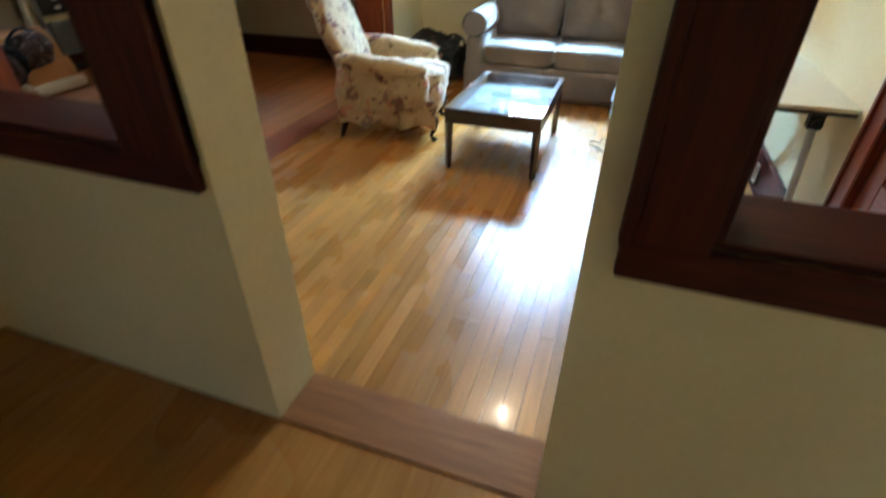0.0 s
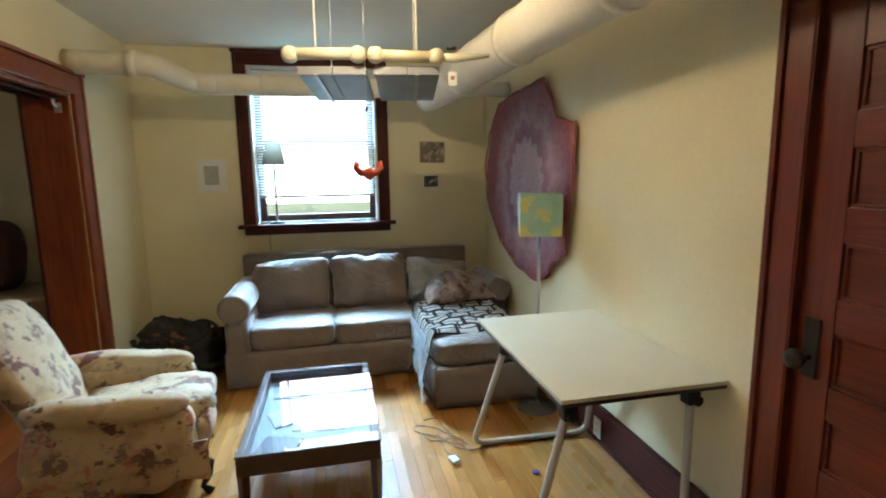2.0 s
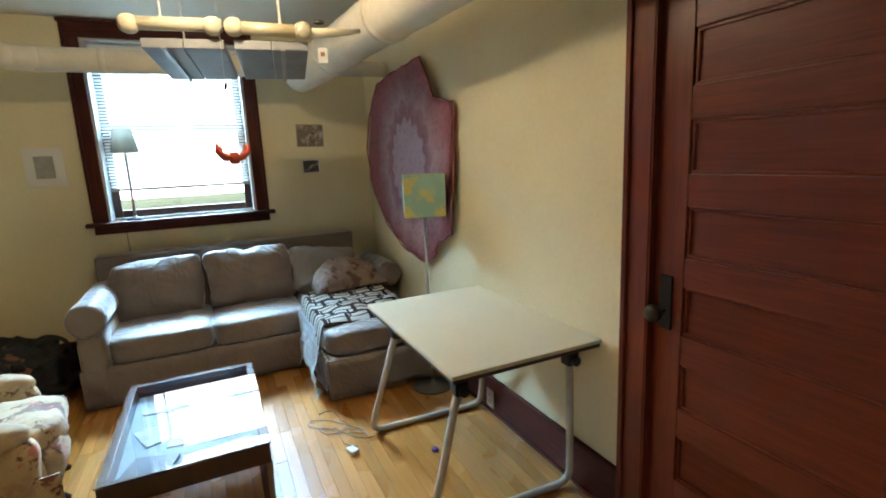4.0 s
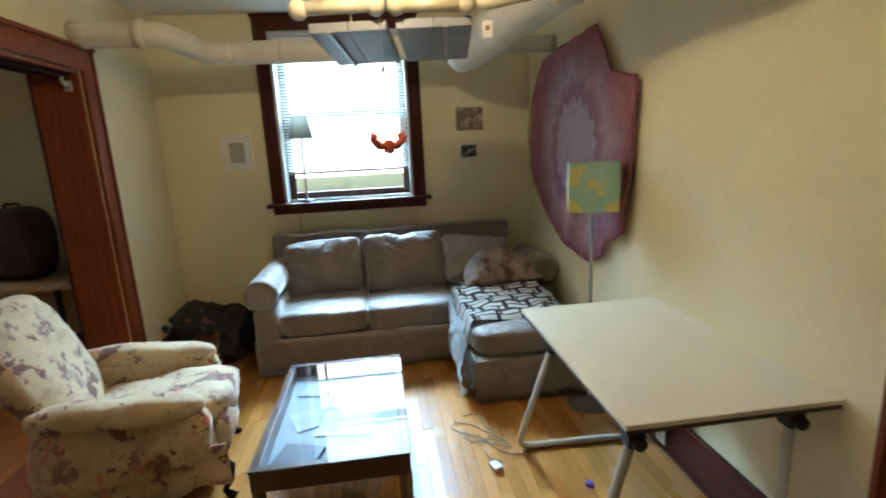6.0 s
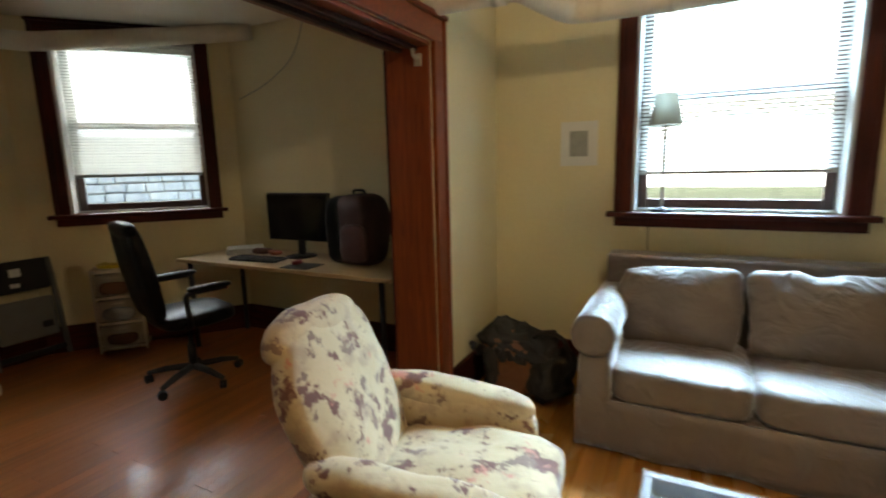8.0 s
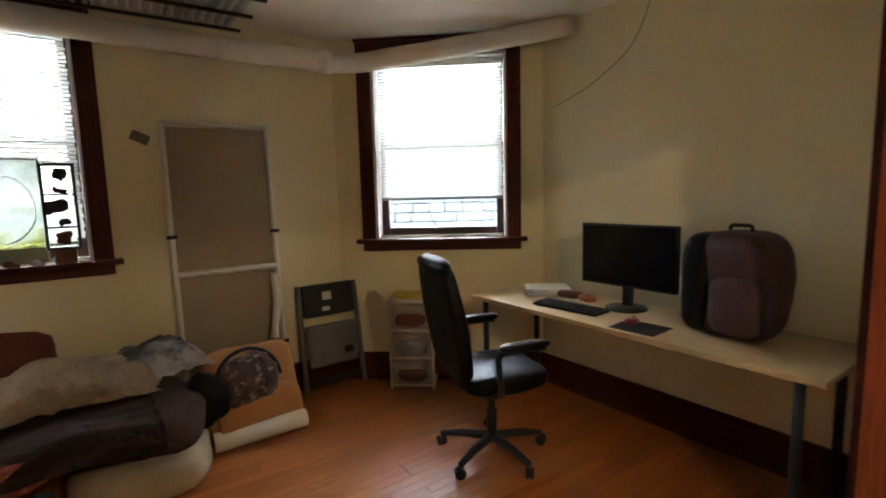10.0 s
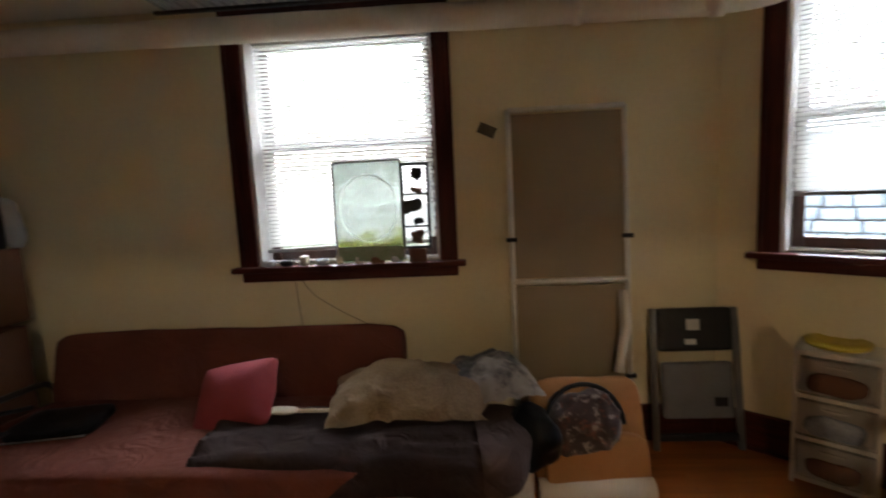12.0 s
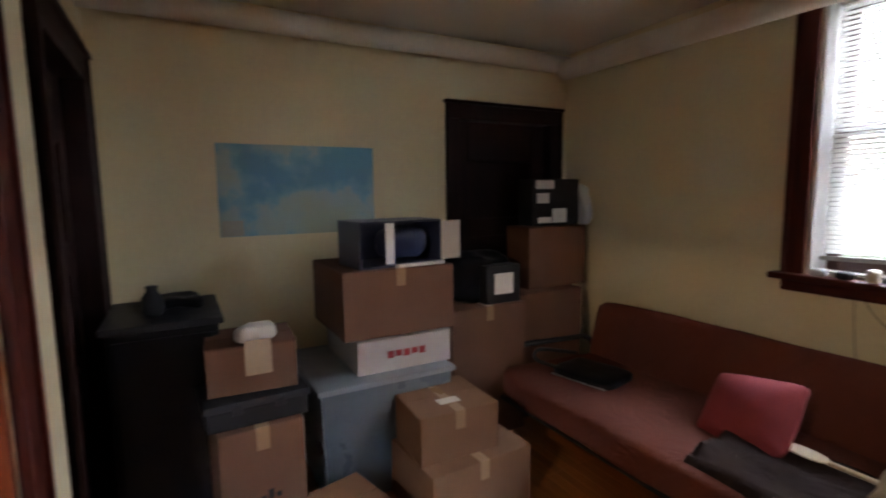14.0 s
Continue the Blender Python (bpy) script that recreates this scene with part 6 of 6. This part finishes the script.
s1 = carton("small_box", -4.37, -3.81, 2.40, 2.84, 0.0, 0.29, CARD, "open-top brown cardboard box on the floor", 3)
s2 = carton("small_box", -4.23, -3.82, 2.36, 2.76, 0.292, 0.525, CARD, "small brown cardboard box with a white label", -2)
part("label_sheet", box_bm((-0.05, 0.05, 0.2345), (0.06, 0.11, 0.236)), WHITEP, s2, "white label")
s3 = carton("left_box", -3.30, -2.98, 2.36, 2.72, 0.0, 0.64, CARD2, "brown printed cardboard box", 4)
s3.name = "small_box"
for k in range(3):
    part("print_bar", box_bm((-0.06 + 0.03 * k, 0.181, 0.34), (-0.038 + 0.03 * k, 0.1825, 0.36 + 0.02 * (k % 2))), BLACKP, s3, "dark printed bar")
tr_ = thing("lidded_crate", "low black crate on the cardboard box", "crate", (-3.14, 2.52, 0.642), 3)
part("crate_body", box_bm((-0.19, -0.17, 0), (0.19, 0.17, 0.078), 0.01), BLACKP, tr_)
part("lid", box_bm((-0.20, -0.18, 0.0785), (0.20, 0.18, 0.11), 0.008), DKGREY, tr_, "dark grey lid")
for x in (-0.08, 0.08):
    part("latch", box_bm((x - 0.02, 0.1805, 0.06), (x + 0.02, 0.186, 0.098), 0.003), DKGREY, tr_)
carton("small_box", -3.32, -2.98, 2.34, 2.64, 0.755, 0.95, CARD2, "small brown box on the black crate", -4)
tp = thing("tape_roll_bag", "crumpled clear bag with a tan slip", "bag", (-3.16, 2.60, 0.952), 0)
part("bag", soft_bm((0.16, 0.12, 0.07), pose(0, 0, 0.036), 2.6, 0.015, 14, 3, seg=12), CLEARP, tp)
part("slip", box_bm((-0.05, 0.055, -0.12), (0.05, 0.058, 0.02)), surface("tan_slip", (0.46, 0.33, 0.20)), tp, "tan paper slip")
ca = thing("black_cabinet", "tall black cabinet by the dark door", "cabinet", (-2.84, 2.16, 0), 0)
part("body", box_bm((-0.20, -0.24, 0.0), (0.20, 0.26, 1.0), 0.01), BLACKL, ca)
part("top", box_bm((-0.22, -0.26, 1.001), (0.22, 0.28, 1.03), 0.006), BLACKP, ca)
part("door", box_bm((-0.18, 0.261, 0.06), (0.18, 0.275, 0.97), 0.004), BLACKL, ca)
tagged(part("jug", lathe_bm([(0.04, 0), (0.055, 0.03), (0.05, 0.11), (0.025, 0.15), (0.03, 0.18)], 20, Matrix.Translation((-2.80, 2.26, 1.03)) @ Matrix.Diagonal((0.8, 0.8, 0.7, 1))), DKGREY, smooth=True), "dark grey plastic jug on the cabinet", "jug")
tagged(part("folded_cloth", soft_bm((0.22, 0.26, 0.05), pose(-2.88, 2.12, 1.055, 0, 0, 15), 4, 0.02, 8, 3, seg=14), BLACKL), "dark folded cloth on the cabinet", "cloth")
lo = carton("low_tray", -3.62, -3.30, 2.58, 2.92, 0.0, 0.24, CARD, "low open cardboard tray with papers", 14, False)
tagged(part("brown_bag", soft_bm((0.34, 0.30, 0.26), pose(-3.66, 3.07, 0.132, 0, 0, 20), 3, 0.04, 6, 8), surface("dark_brown_hide", (0.06, 0.028, 0.018))), "dark brown soft bag on the floor", "bag")

# map poster
m_, n_, l_, p_ = node_mat("map_print")
tc_ = n_.new("ShaderNodeTexCoord")
nz_ = n_.new("ShaderNodeTexNoise")
nz_.inputs["Scale"].default_value, nz_.inputs["Detail"].default_value = 2.1, 5
l_.new(tc_.outputs["Object"], nz_.inputs["Vector"])
gr_ = n_.new("ShaderNodeValToRGB")
e_ = gr_.color_ramp.elements
e_[0].position, e_[0].color = 0.44, (0.10, 0.30, 0.42, 1)
e_[1].position, e_[1].color = 0.62, (0.34, 0.40, 0.30, 1)
for ps, co in ((0.49, (0.18, 0.38, 0.46, 1)), (0.52, (0.30, 0.42, 0.40, 1))):
    el = gr_.color_ramp.elements.new(ps)
    el.color = co
l_.new(nz_.outputs[0], gr_.inputs[0])
l_.new(gr_.outputs[0], p_.inputs["Base Color"])
p_.inputs["Roughness"].default_value = 0.5
mp_ = thing("map_poster", "blue and green map poster pinned to the wall", "poster", (-3.575, SOUTH_S + 0.002, 1.56))
part("sheet", box_bm((-0.455, 0, -0.26), (0.455, 0.0025, 0.26)), m_, mp_)
part("legend", box_bm((0.33, 0.003, -0.255), (0.445, 0.0038, -0.17)), surface("pale_legend", (0.42, 0.40, 0.32)), mp_, "pale legend box")

# study pipes and finned ceiling coil
pipe("heating_pipe", [([(-5.44, 1.86, 2.40), (-5.44, 5.85, 2.365)], 0.068), (rounded([(-5.44, 5.80, 2.365), (-5.40, 6.10, 2.37), (-5.12, 6.42, 2.42), (-4.65, 6.95, 2.50), (-4.35, NORTH_S, 2.54)], 0.12), 0.066)], "cream painted wrapped heating pipe along the wall",
     [((-5.44, 5.20, 2.372), (-5.44, 5.24, 2.372), 0.078), ((-5.43, 5.86, 2.366), (-5.42, 5.92, 2.366), 0.080)])
pipe("heating_pipe", [([(-5.50, 1.82, 2.45), (FACE_S, 1.82, 2.45)], 0.062)], "cream painted wrapped heating pipe along the south wall")
ZINC = surface("galvanised_fins", (0.50, 0.52, 0.51), (0.40, 0.42, 0.42), 10, 0.4, 0.5)
fc = thing("ceiling_coil", "galvanised finned heating coil hung from the ceiling", "radiator", (-5.02, 4.22, 2.475), 0)
bm = box_bm((-0.012, -0.30, -0.028), (0.012, 0.30, 0.028), 0.003)
bmesh.ops.rotate(bm, cent=(0, 0, 0), matrix=Matrix.Rotation(radians(90), 3, "Z"), verts=bm.verts)
fin = part("fin", bm, ZINC, fc)
for k in range(40):
    ob = fin if k == 0 else new("fin", fin.data)
    ob.parent = fc
    ob.location = (0, -1.02 + 0.052 * k, 0)
for x in (-0.27, 0.0, 0.27):
    part("carrier_bar", box_bm((x - 0.012, -1.08, -0.045), (x + 0.012, 1.08, -0.029), 0.003), BLACKMETAL, fc, "dark carrier bar")
for y in (-0.8, 0.8):
    part("hanger", tube_bm([(0.0, y, -0.03), (0.0, y, CEILING - 2.475)], 0.005, 6), STEEL, fc)
wr = tagged(part("wall_wire", tube_bm(rounded([(-4.55, NORTH_S - 0.006, 2.02), (-4.2, NORTH_S - 0.006, 2.12), (-3.9, NORTH_S - 0.006, 2.3), (-3.8, NORTH_S - 0.006, 2.55)], 0.2), 0.003, 6), plain("grey_wire", (0.28, 0.27, 0.24))), "thin grey wire stapled along the wall", "wire")

# ---- strip floor, board by board ----
BOARD = wood("honey_strip_floor", (0.42, 0.184, 0.038), (0.32, 0.127, 0.024), 0.27, 1, 0.25, 2.2, 0.16, 0.05)
BOARD_B = wood("red_strip_floor", (0.37, 0.115, 0.024), (0.27, 0.078, 0.016), 0.36, 1, 0.15, 2.2, 0.16, 0.05)
WORN = wood("worn_threshold_wood", (0.30, 0.125, 0.042), (0.19, 0.075, 0.026), 0.4, 0, 0.0, spec=0.25)
board_mesh = {}


def board_data(length, width, material):
    key = (round(length, 4), material.name)
    if key not in board_mesh:
        bm = box_bm((-width / 2 + 0.0004, -length / 2 + 0.001, -0.018), (width / 2 - 0.0004, length / 2 - 0.001, 0.0))
        top = [e for e in bm.edges if all(abs(v.co.z) < 1e-6 for v in e.verts)]
        bmesh.ops.bevel(bm, geom=top, offset=0.0004, segments=1, affect="EDGES")
        me = bpy.data.meshes.new("board")
        bm.to_mesh(me)
        bm.free()
        me.materials.append(material)
        board_mesh[key] = me
    return board_mesh[key]


def strip_floor(name, x0, x1, y0, y1, label, material, seed, width=0.0585):
    r = random.Random(seed)
    top = structure(name, box_bm((x0, y0, -0.0199), (x1, y1, -0.0185)), DARKWOOD, label, "floor")
    n = int((x1 - x0) / width)
    w = (x1 - x0) / n
    for k in range(n):
        y = y0
        first = True
        while y < y1 - 0.01:
            ln = r.choice((0.9, 1.2, 1.5, 1.8, 2.1)) if not first else r.choice((0.45, 0.75, 1.05, 1.35))
            first = False
            if y + ln > y1 - 0.3:
                ln = y1 - y
            ob = new("board", board_data(ln, w, material))
            ob.parent = top
            ob.location = (x0 + w * (k + 0.5), y + ln / 2, 0)
            y += ln


strip_floor("floor_living", FACE_L, EAST, SOUTH_L, NORTH, "honey varnished narrow strip wood floor", BOARD, 3)
strip_floor("floor_study", WEST, FACE_S, SOUTH_S, NORTH_S, "orange-red varnished narrow strip wood floor", BOARD_B, 4)
structure("floor_hall", box_bm((FACE_L, 0.2, -0.0195), (EAST, SOUTH_L - 0.2, -0.003), 0.002), BOARD, "orange varnished wood floor of the hall", "floor")
structure("threshold", box_bm((-1.03, SOUTH_L - 0.2, -0.0195), (-0.21, SOUTH_L, 0.006), 0.003), WORN, "worn brown wood threshold", "floor")
structure("threshold", box_bm((FACE_S, 3.322, -0.0195), (FACE_L, 6.428, 0.002), 0.002), REDWOOD_H, "red-brown wood threshold of the wide opening", "floor")
